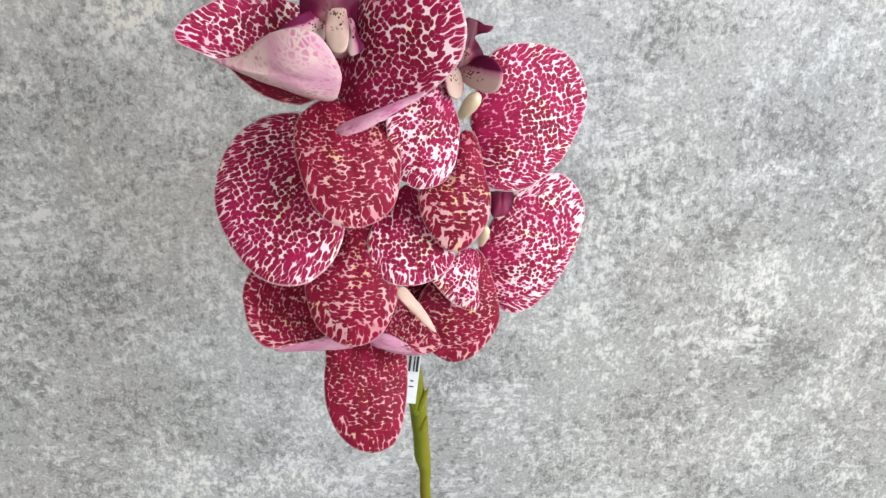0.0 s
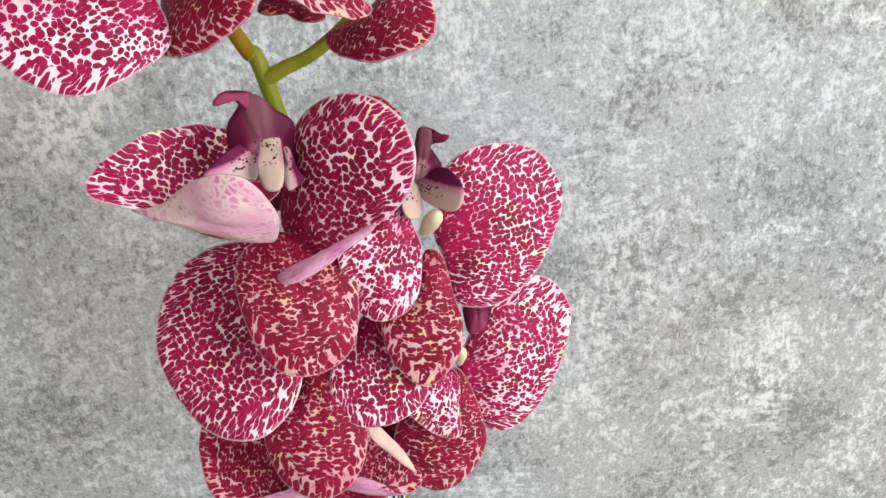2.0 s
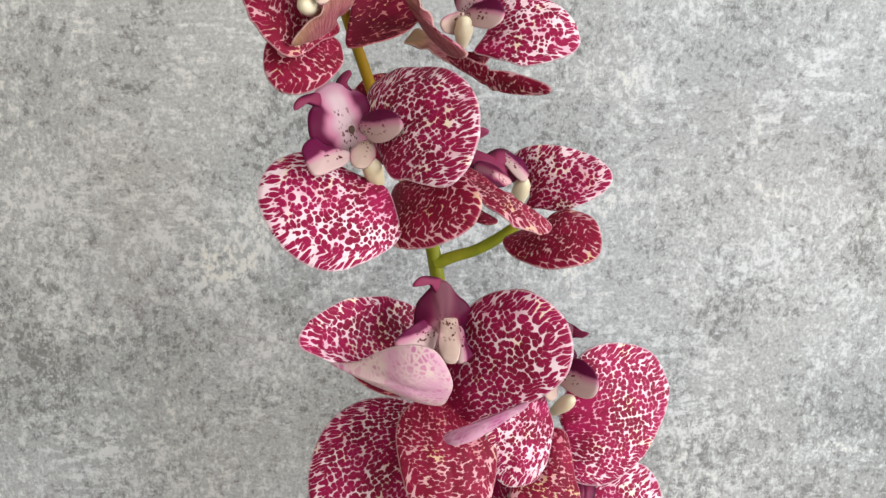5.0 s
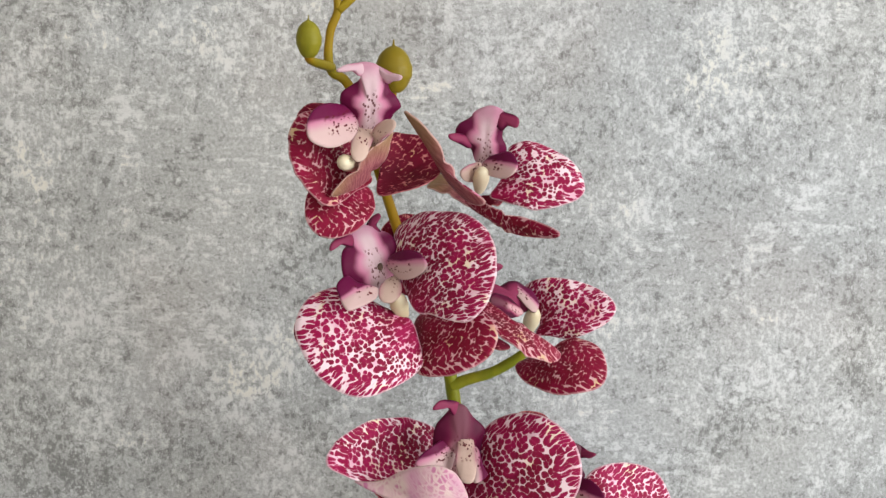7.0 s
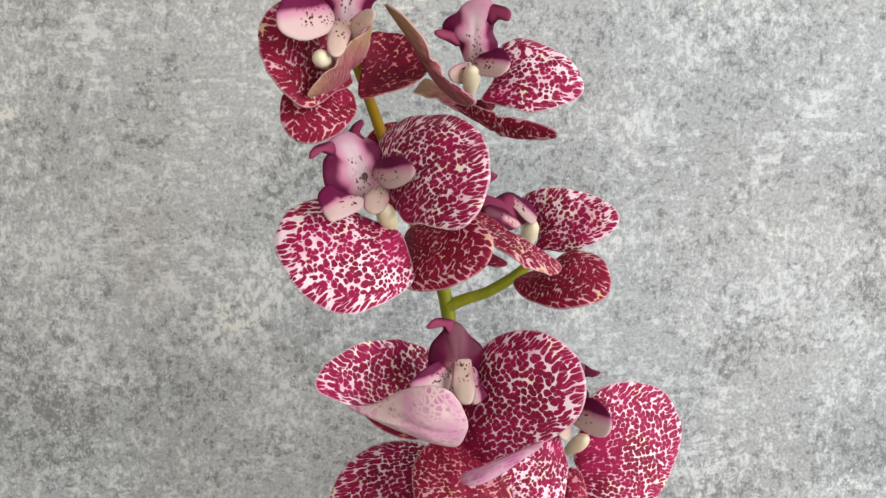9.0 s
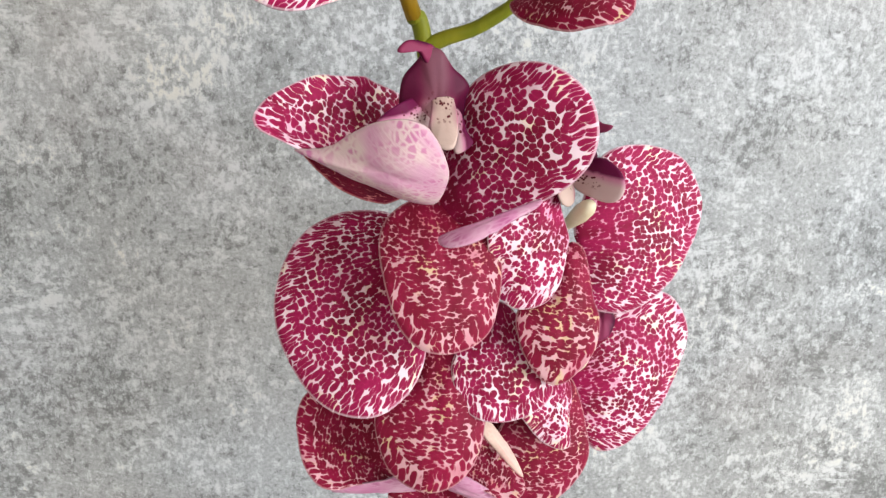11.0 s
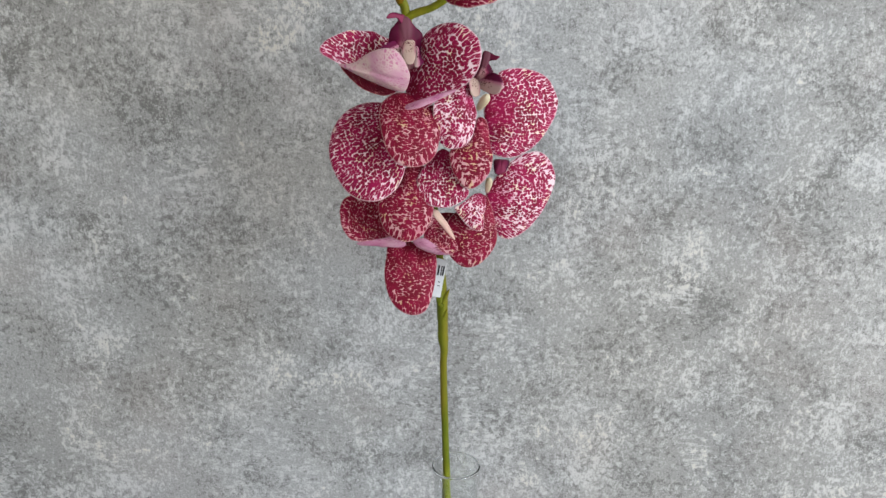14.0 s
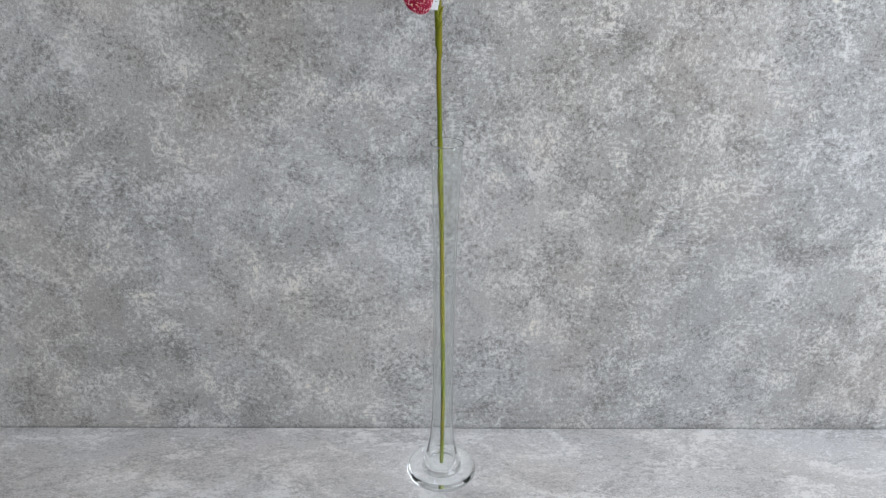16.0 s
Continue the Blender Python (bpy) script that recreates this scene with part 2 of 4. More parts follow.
def concrete(name, dark, mid, light, cream, turn, wash, grit):
    """Printed concrete: cloudy wash, torn pale patches, short brush dashes and grit."""
    nd = Nodes(name, 0.72, 0.22)
    where = nd.vec("MULTIPLY", nd.node("TexCoord").outputs["Object"], turn)
    def at(x, y, z):
        return nd.vec("ADD", where, (x, y, z))

    cloud = nd.noise(where, 4.5, 4.0, 0.55)
    patch = nd.noise(at(2.2, 5.1, 0.3), 15.0, 7.0, 0.70, 0.6)
    dusk = nd.noise(at(8.4, 0.6, 3.9), 12.0, 7.0, 0.70, 0.6)
    flake = nd.noise(at(7.3, 1.1, 3.7), 140.0, 5.0, 0.74, 0.25)
    fleck = nd.noise(at(4.9, 6.6, 1.2), 160.0, 5.0, 0.74, 0.25)
    upright = nd.noise(nd.vec("MULTIPLY", where, (1.0, 1.0, 0.5)), 420.0, 2.0, 0.6)
    level = nd.noise(nd.vec("MULTIPLY", where, (0.20, 0.20, 1.0)), 330.0, 2.0, 0.6)
    dash = nd.mix(nd.step(nd.noise(at(1.0, 3.0, 6.0), 11.0, 2.0), 0.56, 0.64), upright, level)
    grain = nd.math("MULTIPLY", nd.math("SUBTRACT", dash, 0.5), 0.75 * grit)

    def torn(fine, broad, weight, low, high):
        """Ragged flakes, dense where the broad tone is high."""
        lift = nd.math("MULTIPLY", nd.math("SUBTRACT", broad, 0.5), weight)
        return nd.step(nd.math("ADD", nd.math("ADD", fine, lift), grain), low, high)

    light_mask = torn(flake, patch, 0.80 * wash, 0.46, 0.64)
    dark_mask = torn(fleck, dusk, 0.76 * wash, 0.47, 0.65)
    bright_mask = torn(flake, patch, 1.3 * wash, 0.63, 0.76)
    tone = nd.math("ADD", nd.math("SUBTRACT", light_mask, dark_mask), cloud)
    c = nd.mix(nd.step(cloud, 0.3, 0.7), nd.mix(0.22, mid, dark), nd.mix(0.12, mid, light))
    c = nd.mix(nd.math("MULTIPLY", dark_mask, 0.84), c, dark)
    c = nd.mix(nd.math("MULTIPLY", light_mask, 0.64), c, light)
    c = nd.mix(1.0, c, nd.mix(nd.step(nd.noise(at(0.4, 0.9, 7.7), 480.0, 3.0, 0.7), 0.3, 0.7), (0.80, 0.80, 0.795), (1.19, 1.19, 1.19)), "MULTIPLY")
    hue = nd.noise(at(3.1, 9.2, 5.5), 12.0, 3.0, 0.6)
    pale = nd.mix(nd.step(hue, 0.48, 0.62), light, cream)
    c = nd.mix(nd.math("MULTIPLY", bright_mask, 0.75), c, pale)
    c = nd.mix(nd.step(nd.noise(at(1.7, 4.2, 8.5), 8.0, 3.0), 0.5, 0.7, 0.0, 0.10), c, (0.34, 0.26, 0.24))
    # broad drifts from warm to cool grey
    c = nd.mix(1.0, c, nd.mix(nd.step(nd.noise(at(6.2, 2.4, 0.8), 3.2, 3.0, 0.6), 0.35, 0.65), (1.022, 1.0, 0.968), (0.99, 1.0, 1.01)), "MULTIPLY")
    nd.bump(tone, 0.10, 0.0006)
    return nd.colour(c)


WALLPAPER = concrete("concrete_wallpaper", (0.145, 0.144, 0.137), (0.325, 0.325, 0.315), (0.54, 0.54, 0.53), (0.64, 0.61, 0.53), (1.0, 1.0, 1.0), 1.0, 0.85)
BOARD_TOP = concrete("concrete_board", (0.33, 0.325, 0.32), (0.51, 0.505, 0.50), (0.69, 0.685, 0.68), (0.68, 0.66, 0.62), (0.6, 1.1, 1.0), 1.5, 0.8)


def clear_glass():
    nd = Nodes("clear_glass", 0.0, 0.5)
    nd.bsdf.inputs["Transmission Weight"].default_value = 1.0
    nd.bsdf.inputs["IOR"].default_value = 1.46
    return nd.colour((0.93, 0.945, 0.94))


GLASS = clear_glass()


# ---- mesh helpers ----
def part(name, bm, material, parent=None, label="", smooth=True):
    mesh = bpy.data.meshes.new(name)
    bm.to_mesh(mesh)
    bm.free()
    for m in material if isinstance(material, tuple) else (material,):
        mesh.materials.append(m)
    for p in mesh.polygons:
        p.use_smooth = smooth
    ob = new(name, mesh)
    if parent is not None:
        ob.parent = parent
        ob.matrix_parent_inverse = parent.matrix_basis.inverted()
    return tagged(ob, label=label)


def empty(name, at, label, category, group="", kind=""):
    ob = new(name)
    ob.location = at
    ob.empty_display_size = 0.02
    return tagged(ob, label, category, group, kind)


def box(lo, hi, bevel=0.0):
    bm = bmesh.new()
    bmesh.ops.create_cube(bm, size=1)
    size = Vector(hi) - Vector(lo)
    for v in bm.verts:
        v.co = Vector(lo) + Vector(((v.co.x + 0.5) * size.x, (v.co.y + 0.5) * size.y, (v.co.z + 0.5) * size.z))
    if bevel:
        bmesh.ops.bevel(bm, geom=bm.edges[:], offset=bevel, segments=2, affect="EDGES", profile=0.7)
    return bm


def smooth_line(points, steps=10):
    """A Catmull-Rom line through (place, radius) pairs."""
    pts = [(Vector(p), r) for p, r in points]
    pts = [pts[0], *pts, pts[-1]]
    out = []
    for i in range(1, len(pts) - 2):
        (a, ra), (b, rb), (c, rc), (d, rd) = pts[i - 1:i + 3]
        for k in range(steps):
            t = k / steps
            place = 0.5 * ((2 * b) + (c - a) * t + (2 * a - 5 * b + 4 * c - d) * t * t + (3 * b - a - 3 * c + d) * t ** 3)
            out.append((place, rb + (rc - rb) * t))
    out.append(pts[-2])
    return out


def tube(points, steps=10, sides=12, lumps=0.0, seed=0.0):
    line = smooth_line(points, steps)
    bm = bmesh.new()
    rings, across = [], Vector((1, 0, 0))
    for i, (p, r) in enumerate(line):
        ahead = (line[min(i + 1, len(line) - 1)][0] - line[max(i - 1, 0)][0]).normalized()
        across = (across - ahead * across.dot(ahead)).normalized()
        other = ahead.cross(across)
        ring = []
        for k in range(sides):
            a = 2 * math.pi * k / sides
            way = across * math.cos(a) + other * math.sin(a)
            bump = 1 + lumps * noise.noise((p + way * 0.004) * 140 + Vector((seed, 0, 0)))
            ring.append(bm.verts.new(p + way * r * bump))
        rings.append(ring)
    for a, b in zip(rings, rings[1:]):
        for k in range(sides):
            bm.faces.new((a[k], a[(k + 1) % sides], b[(k + 1) % sides], b[k]))
    bm.faces.new(rings[0][::-1])
    bm.faces.new(rings[-1])
    return bm


def lathe(profile, at, sides=64):
    """A closed shape of revolution about the upright through at, from (radius, height) pairs."""
    bm = bmesh.new()
    rings = []
    for r, z in profile:
        if r < 1e-6:
            rings.append([bm.verts.new((at[0], at[1], at[2] + z))])
        else:
            rings.append([bm.verts.new((at[0] + r * math.cos(2 * math.pi * k / sides), at[1] + r * math.sin(2 * math.pi * k / sides), at[2] + z)) for k in range(sides)])
    for a, b in zip(rings, rings[1:]):
        for k in range(sides):
            j = (k + 1) % sides
            if len(a) == 1:
                bm.faces.new((a[0], b[k], b[j]))
            elif len(b) == 1:
                bm.faces.new((a[k], a[j], b[0]))
            else:
                bm.faces.new((a[k], a[j], b[j], b[k]))
    bmesh.ops.recalc_face_normals(bm, faces=bm.faces[:])
    return bm


# ---- the room ----
ROOM = (-2.2, 1.75, -2.6, 0.3, -0.75, 1.95)


def room():
    x0, x1, y0, y1, z0, z1 = ROOM
    t = 0.12
    part("wall_north", box((x0 - t, y1, z0 - t), (x1 + t, y1 + t, z1 + t)), WALLPAPER, None, "wall papered in mottled grey concrete print", False)
    part("wall_west", box((x0 - t, y0 - t, z0), (x0, y1 - 0.002, z1)), PAINT, None, "plain off-white painted wall", False)
    # the east wall leaves the side window open, the south wall the rear window
    for name, lo, hi in (
        ("wall_east", (x1, y0 - t, z0), (x1 + t, -1.75, z1)), ("wall_east", (x1, -0.15, z0), (x1 + t, y1 - 0.002, z1)),
        ("wall_east", (x1, -1.75, z0), (x1 + t, -0.15, 0.35)), ("wall_east", (x1, -1.75, 1.93), (x1 + t, -0.15, z1)),
        ("wall_south", (x0, y0 - t, z0), (-1.6, y0, z1)), ("wall_south", (0.9, y0 - t, z0), (x1, y0, z1)),
        ("wall_south", (-1.6, y0 - t, z0), (0.9, y0, 0.7)), ("wall_south", (-1.6, y0 - t, 1.93), (0.9, y0, z1)),
    ):
        tagged(part(name, box(lo, hi), PAINT, None, "plain off-white painted wall round a window", False), kind="structure", category="wall")
    part("ceiling", box((x0, y0, z1), (x1, y1 - 0.002, z1 + t)), PAINT, None, "plain white ceiling", False)
    part("floor", box((x0, y0, z0 - t), (x1, y1 - 0.002, z0)), BOARDS, None, "plain brown floor", False)
    for name, kind in (("wall_north", "wall"), ("wall_west", "wall"), ("ceiling", "ceiling"), ("floor", "floor")):
        tagged(bpy.data.objects[name], kind="structure", category=kind)


room()


def display_table():
    top = empty("display_table", (0.1, -0.2, -0.75), "display table topped with a pale grey concrete-look board", "table")
    part("table_board", box((-1.15, -0.95, -0.022), (1.35, 0.2965, 0.0), 0.0015), BOARD_TOP, top, "pale grey concrete-print board", False)
    for x in (-1.05, 1.2):
        for y in (-0.88, 0.2):
            part("leg", box((x, y, -0.75), (x + 0.05, y + 0.05, -0.0225), 0.003), METAL, top, "", False)


display_table()


# ---- the vase ----
def bud_vase():
    at = (0.0520, 0.1965, 0.0)
    vase = empty("bud_vase", at, "tall slender clear glass bud vase with a round foot", "vase")
    glass = [(0.0, 0.0006), (0.040, 0.0006), (0.0455, 0.0014), (0.0490, 0.0038), (0.0505, 0.0070), (0.0500, 0.0102), (0.0478, 0.0128), (0.0440, 0.0142), (0.0390, 0.0147), (0.0335, 0.0156), (0.0295, 0.0180), (0.0262, 0.0240), (0.0214, 0.040), (0.0172, 0.066),
             (0.0148, 0.10), (0.0138, 0.16), (0.0141, 0.25), (0.0156, 0.38), (0.0176, 0.45), (0.0196, 0.5060), (0.0204, 0.5078), (0.0206, 0.5092), (0.0202, 0.5102), (0.0194, 0.5103), (0.0188, 0.5094),
             (0.0187, 0.5070), (0.0167, 0.45), (0.0147, 0.38), (0.0132, 0.25), (0.0129, 0.16), (0.0137, 0.10), (0.0157, 0.066), (0.0193, 0.040), (0.0228, 0.023), (0.0215, 0.0165), (0.0130, 0.0132), (0.0, 0.0126)]
    part("glass_body", lathe(glass, at, 72), GLASS, vase, "clear glass tube on a thick round foot").visible_shadow = False


bud_vase()


# ---- the orchid ----
def closed_line(points, count):
    """A smooth closed line through the points, cut into count even pieces."""
    pts = [Vector(p) for p in points]
    n, fine = len(pts), []
    for k in range(n):
        a, b, c, d = (pts[(k + m) % n] for m in (-1, 0, 1, 2))
        for m in range(12):
            t = m / 12
            fine.append(0.5 * ((2 * b) + (c - a) * t + (2 * a - 5 * b + 4 * c - d) * t * t + (3 * b - a - 3 * c + d) * t ** 3))
    ahead = [0.0]
    for p, q in zip(fine, fine[1:] + fine[:1]):
        ahead.append(ahead[-1] + (q - p).length)
    out, at = [], 0
    for k in range(count):
        goal = ahead[-1] * k / count
        while ahead[at + 1] < goal:
            at += 1
        t = (goal - ahead[at]) / max(1e-9, ahead[at + 1] - ahead[at])
        out.append(fine[at].lerp(fine[(at + 1) % len(fine)], t))
    return out


def centroid(line):
    area, c = 0.0, Vector((0, 0))
    for p, q in zip(line, line[1:] + line[:1]):
        w = p.x * q.y - q.x * p.y
        area += w
        c += (p + q) * w
    return c / (3 * area)


COUNT = [0]
# bulge, rim curl and ruffle in metres, rim points, rings
SHAPE = {"petal": (0.0035, 0.0014, 0.0026, 72, 11), "dorsal_sepal": (0.0040, 0.0014, 0.0020, 64, 10), "lateral_sepal": (0.0025, 0.0010, 0.0018, 48, 8), "rolled_edge": (0.002, 0.0, 0.0008, 56, 9),
         "lip": (0.0040, 0.0012, 0.0012, 64, 9), "side_lobe": (0.0009, 0.0006, 0.0006, 40, 7), "lip_horn": (0.0010, 0.0, 0.0003, 32, 5)}


def leaf(parent, kind, finish, base, tip, facing, outline, bulge=None, curl=None, ruffle=None, turn=0):
    """A thin cloth blade that grows from base to tip. The outline is cut in millimetres along and across that line; the blade is
    pressed into a shallow dome with a midrib, its rim waves, and it has a front and a back."""
    COUNT[0] += 1
    seed = COUNT[0] * 3.7
    dome, bend, wave, count, rings = SHAPE[kind]
    dome, bend, wave = (d if v is None else v for v, d in ((bulge, dome), (curl, bend), (ruffle, wave)))
    base, tip, normal = Vector(base), Vector(tip), Vector(facing)
    long = (tip - base).length
    along = (tip - base).normalized()
    normal = (normal - along * normal.dot(along)).normalized()
    across = normal.cross(along)
    rim = [p / 1000 for p in closed_line(outline, count)]
    if sum(p.x * q.y - q.x * p.y for p, q in zip(rim, rim[1:] + rim[:1])) < 0:
        rim.reverse()
    middle = centroid(rim)
    half = max(abs(p.y - middle.y) for p in rim)
    lip_like = kind in ("lip", "side_lobe", "lip_horn")
    bm = bmesh.new()
    fan_layer, place_layer = bm.loops.layers.uv.new("fan"), bm.loops.layers.uv.new("place")
    size = 100 if lip_like else 5 / (0.4 * long + 0.03)
    spots = {}

    def point(flat, out, angle):
        height = dome * (1 - out * out) - bend * out * out * math.cos(2 * angle)
        height += wave * out * out * noise.noise(Vector((math.cos(angle) * 1.3, math.sin(angle) * 1.3, seed)))
        height += 0.35 * wave * out ** 4 * noise.noise(Vector((math.cos(angle) * 4.0, math.sin(angle) * 4.0, seed + 9)))
        height -= 0.16 * abs(dome) * math.exp(-((flat.y - middle.y) / (0.10 * half + 1e-6)) ** 2) * (1 - out)
        far = 0.55 * long + flat.x
        fan = (math.hypot(far, flat.y) * size, math.atan2(flat.y, far) * long * 1.1 * size)
        side = flat.y - middle.y
        place = (flat.x / long, math.copysign(out * min(1, 1.35 * abs(math.sin(angle))), side) * (-1 if turn else 1)) if lip_like else (flat.length / long, math.copysign(out, side))
        return base + along * flat.x + across * flat.y + normal * height, fan, place

    def ring_of(offset):
        verts = []
        for k in range(rings + 1):
            out = (k / rings) ** 0.85
            row = []
            for i, p in enumerate(rim if k else rim[:1]):
                angle = math.atan2(p.y - middle.y, p.x - middle.x)
                place, fan, where = point(middle.lerp(p, out), out, angle)
                v = bm.verts.new(place - normal * offset)
                spots[v] = (fan, where)
                row.append(v)
            verts.append(row)
        return verts

    def face(corners, material):
        fc = bm.faces.new(corners)
        fc.material_index = material
        for loop in fc.loops:
            loop[fan_layer].uv, loop[place_layer].uv = spots[loop.vert]

    fronts, backs = ring_of(0.0), ring_of(0.0006)
    for rows, material, step in ((fronts, 0, 1), (backs, 1, -1)):
        for k in range(rings):
            for i in range(count):
                j = (i + 1) % count
                corners = (rows[0][0], rows[1][i], rows[1][j]) if k == 0 else (rows[k][i], rows[k + 1][i], rows[k + 1][j], rows[k][j])
                face(corners[::step], material)
    for i in range(count):
        j = (i + 1) % count
        face((fronts[-1][i], backs[-1][i], backs[-1][j], fronts[-1][j]), 0)
    label = {"lip": "wine-purple lip with a paler middle", "rolled_edge": "petal edge rolled over to its pale back"}.get(kind, "")
    return part(kind, bm, finish, parent, label)


def column(parent, base, tip, radius):
    """The rounded cream column at the heart of a bloom."""
    base, tip = Vector(base), Vector(tip)
    way = tip - base
    line = [(base + way * t, radius * 0.62 * r) for t, r in ((0, 0.55), (0.25, 0.8), (0.55, 1.0), (0.8, 0.92), (0.95, 0.62), (1.02, 0.2))]
    return part("column", tube(line, 4, 14), COLUMN, parent, "cream column")


def lip_pit(parent, at, facing):
    """A small dark disc in the middle of a lip; the hollow's shade is its colour."""
    turn = Vector(facing).to_track_quat("Z", "Y").to_matrix().to_4x4()
    bm = bmesh.new()
    bmesh.ops.create_uvsphere(bm, u_segments=14, v_segments=8, radius=0.0016, matrix=Matrix.Translation(at) @ turn @ Matrix.Diagonal((0.8, 1.0, 0.3, 1)))
    return part("lip_pit", bm, PIT, parent, "dark brown disc standing for a shaded hollow")


def flower(label, group, at):
    return empty("orchid_bloom", at, label, "orchid bloom", group)


STALK = [((0.0518, 0.1960, 0.0135), 0.0029), ((0.0524, 0.1968, 0.137), 0.0029), ((0.0500, 0.1970, 0.262), 0.0030), ((0.0470, 0.1970, 0.396), 0.0030), ((0.0450, 0.1965, 0.455), 0.0035),
         ((0.0438, 0.1960, 0.504), 0.0030), ((0.0410, 0.1960, 0.595), 0.0029), ((0.0413, 0.1955, 0.618), 0.0030), ((0.0406, 0.1952, 0.628), 0.0041), ((0.0402, 0.1950, 0.650), 0.0044), ((0.0398, 0.1950, 0.666), 0.0043), ((0.0388, 0.1945, 0.690), 0.0028),
         ((0.0290, 0.1980, 0.780), 0.0030), ((0.0142, 0.2005, 0.8765), 0.0033), ((0.0098, 0.1990, 0.8890), 0.0031), ((-0.0162, 0.1640, 0.965), 0.0022),
         ((-0.0313, 0.1470, 1.011), 0.0020), ((-0.0400, 0.1390, 1.020), 0.0019), ((-0.0401, 0.1360, 1.033), 0.0017), ((-0.0370, 0.1350, 1.042), 0.0017), ((-0.0380, 0.1340, 1.051), 0.0015)]


def flower_spike():
    spike = empty("orchid_spike", STALK[0][0], "artificial orchid spike with olive green stalk and buds", "orchid stem")
    part("stalk", tube(STALK[:13], 10, 14, 0.14, 2.0), GREEN_STEM, spike, "dull green stalk")
    part("middle_stalk", tube(STALK[12:15], 10, 14, 0.10, 3.0), STEM, spike, "yellowish olive stalk")
    part("upper_stalk", tube(STALK[14:], 8, 12, 0.10, 4.0), TIP_STEM, spike, "ochre green stalk end")
    part("side_stalk", tube([((0.0132, 0.1995, 0.8780), 0.0032), ((0.0212, 0.1990, 0.8815), 0.0029), ((0.0320, 0.1980, 0.8852), 0.0026), ((0.0424, 0.1965, 0.8915), 0.0026), ((0.053, 0.195, 0.900), 0.0022)], 8, 10, 0.06), STEM, spike)
    part("side_stalk", tube([((-0.0370, 0.1350, 1.0420), 0.0019), ((-0.0300, 0.1350, 1.0488), 0.0018), ((-0.0279, 0.1350, 1.0530), 0.0016)], 6, 8), TIP_STEM, spike)
    part("side_stalk", tube([((-0.0374, 0.1340, 1.0470), 0.0014), ((-0.0336, 0.1340, 1.0535), 0.0013)], 6, 8), TIP_STEM, spike)
    part("side_stalk", tube([((-0.0395, 0.1390, 1.0206), 0.0020), ((-0.0449, 0.1180, 1.0202), 0.0017), ((-0.0452, 0.1110, 1.0225), 0.0016)], 6, 8), TIP_STEM, spike)
    part("side_stalk", tube([((-0.0230, 0.1540, 0.996), 0.0020), ((-0.0171, 0.1500, 1.0070), 0.0020), ((-0.0150, 0.1400, 1.0150), 0.0019)], 6, 8), TIP_STEM, spike)
    # sheaths where blooms once joined the stalk: torn points of green
    for x, z, lean, size in ((0.0428, 0.667, 0.45, 0.006), (0.0425, 0.652, 0.4, 0.004), (0.0368, 0.664, -0.3, 0.004), (0.0388, 0.678, 0.02, 0.020)):
        p = Vector((x, 0.192, z))
        part("stalk_node", tube([(p - Vector((lean * size, 0, size)), 0.0024), (p, 0.0018), (p + Vector((lean * size, -0.0004, size)), 0.0003)], 4, 8), GREEN_STEM, spike)
    # buds
    for base, tip, wide, look_ in (((-0.0446, 0.1102, 1.0200), (-0.0447, 0.1082, 1.0330), 0.0047, BUD), ((-0.0147, 0.1370, 1.0112), (-0.0150, 0.1342, 1.0290), 0.0074, BUD),
                                   ((-0.0379, 0.1340, 1.0490), (-0.0383, 0.1332, 1.0556), 0.0022, TIP_STEM), ((-0.0279, 0.1352, 1.0500), (-0.0279, 0.1346, 1.0580), 0.0034, BUD), ((-0.0336, 0.1340, 1.0525), (-0.0322, 0.1336, 1.0572), 0.0017, TIP_STEM)):
        base, tip = Vector(base), Vector(tip)
        line = [(base + (tip - base) * t, wide * r) for t, r in ((0, 0.35), (0.12, 0.68), (0.35, 0.97), (0.55, 1.0), (0.78, 0.8), (0.93, 0.45), (1.0, 0.10), (1.05, 0.05), (1.13, 0.04))]
        part("bud", tube(line, 5, 18, 0.04, wide * 900), look_, spike, "olive green bud")


flower_spike()

# uppermost bloom, turned aside
bloom = flower('crimson spotted orchid bloom with a mauve lip below the buds', 'orchid blooms on the spike', (-0.0248, 0.141, 0.9751))
leaf(bloom, 'lateral_sepal', DARK, (-0.0278, 0.1546, 0.9956), (-0.0523, 0.1539, 1.0068), (0.141, -0.959, 0.245), ((27.4, 6.2), (27.5, 1.8), (25.7, -1.5), (21.8, -4.1), (15.4, -5.6), (8.9, -7.0), (5.2, -1.9), (13.9, 6.9), (22.4, 9.7)))
# dark tone here includes the shade on this sepal's inner side
leaf(bloom, 'lateral_sepal', DARK, (-0.0211, 0.1423, 0.9731), (0.0067, 0.1490, 0.9835), (-0.054, -0.770, 0.636), ((16.5, 25.6), (21.7, 24.3), (27.1, 20.1), (31.6, 11.9), (31.3, 1.8), (27.2, -2.8), (20.0, -5.9), (11.4, -6.8), (3.8, -5.3), (-0.5, -2.6), (1.6, 3.9), (9.5, 16.7)), bulge=-0.004)
petal = leaf(bloom, 'petal', SEPAL, (-0.0241, 0.1356, 0.9753), (-0.0518, 0.1210, 0.9895), (0.584, -0.685, 0.435), ((35.3, 2.0), (36.2, -7.5), (34.4, -15.0), (29.2, -19.0), (21.2, -19.8), (8.4, -14.2), (-2.3, -4.3), (4.8, 6.9), (10.5, 15.3), (14.7, 18.5), (21.2, 18.3), (28.5, 13.0), (33.0, 8.1)), bulge=0.003)
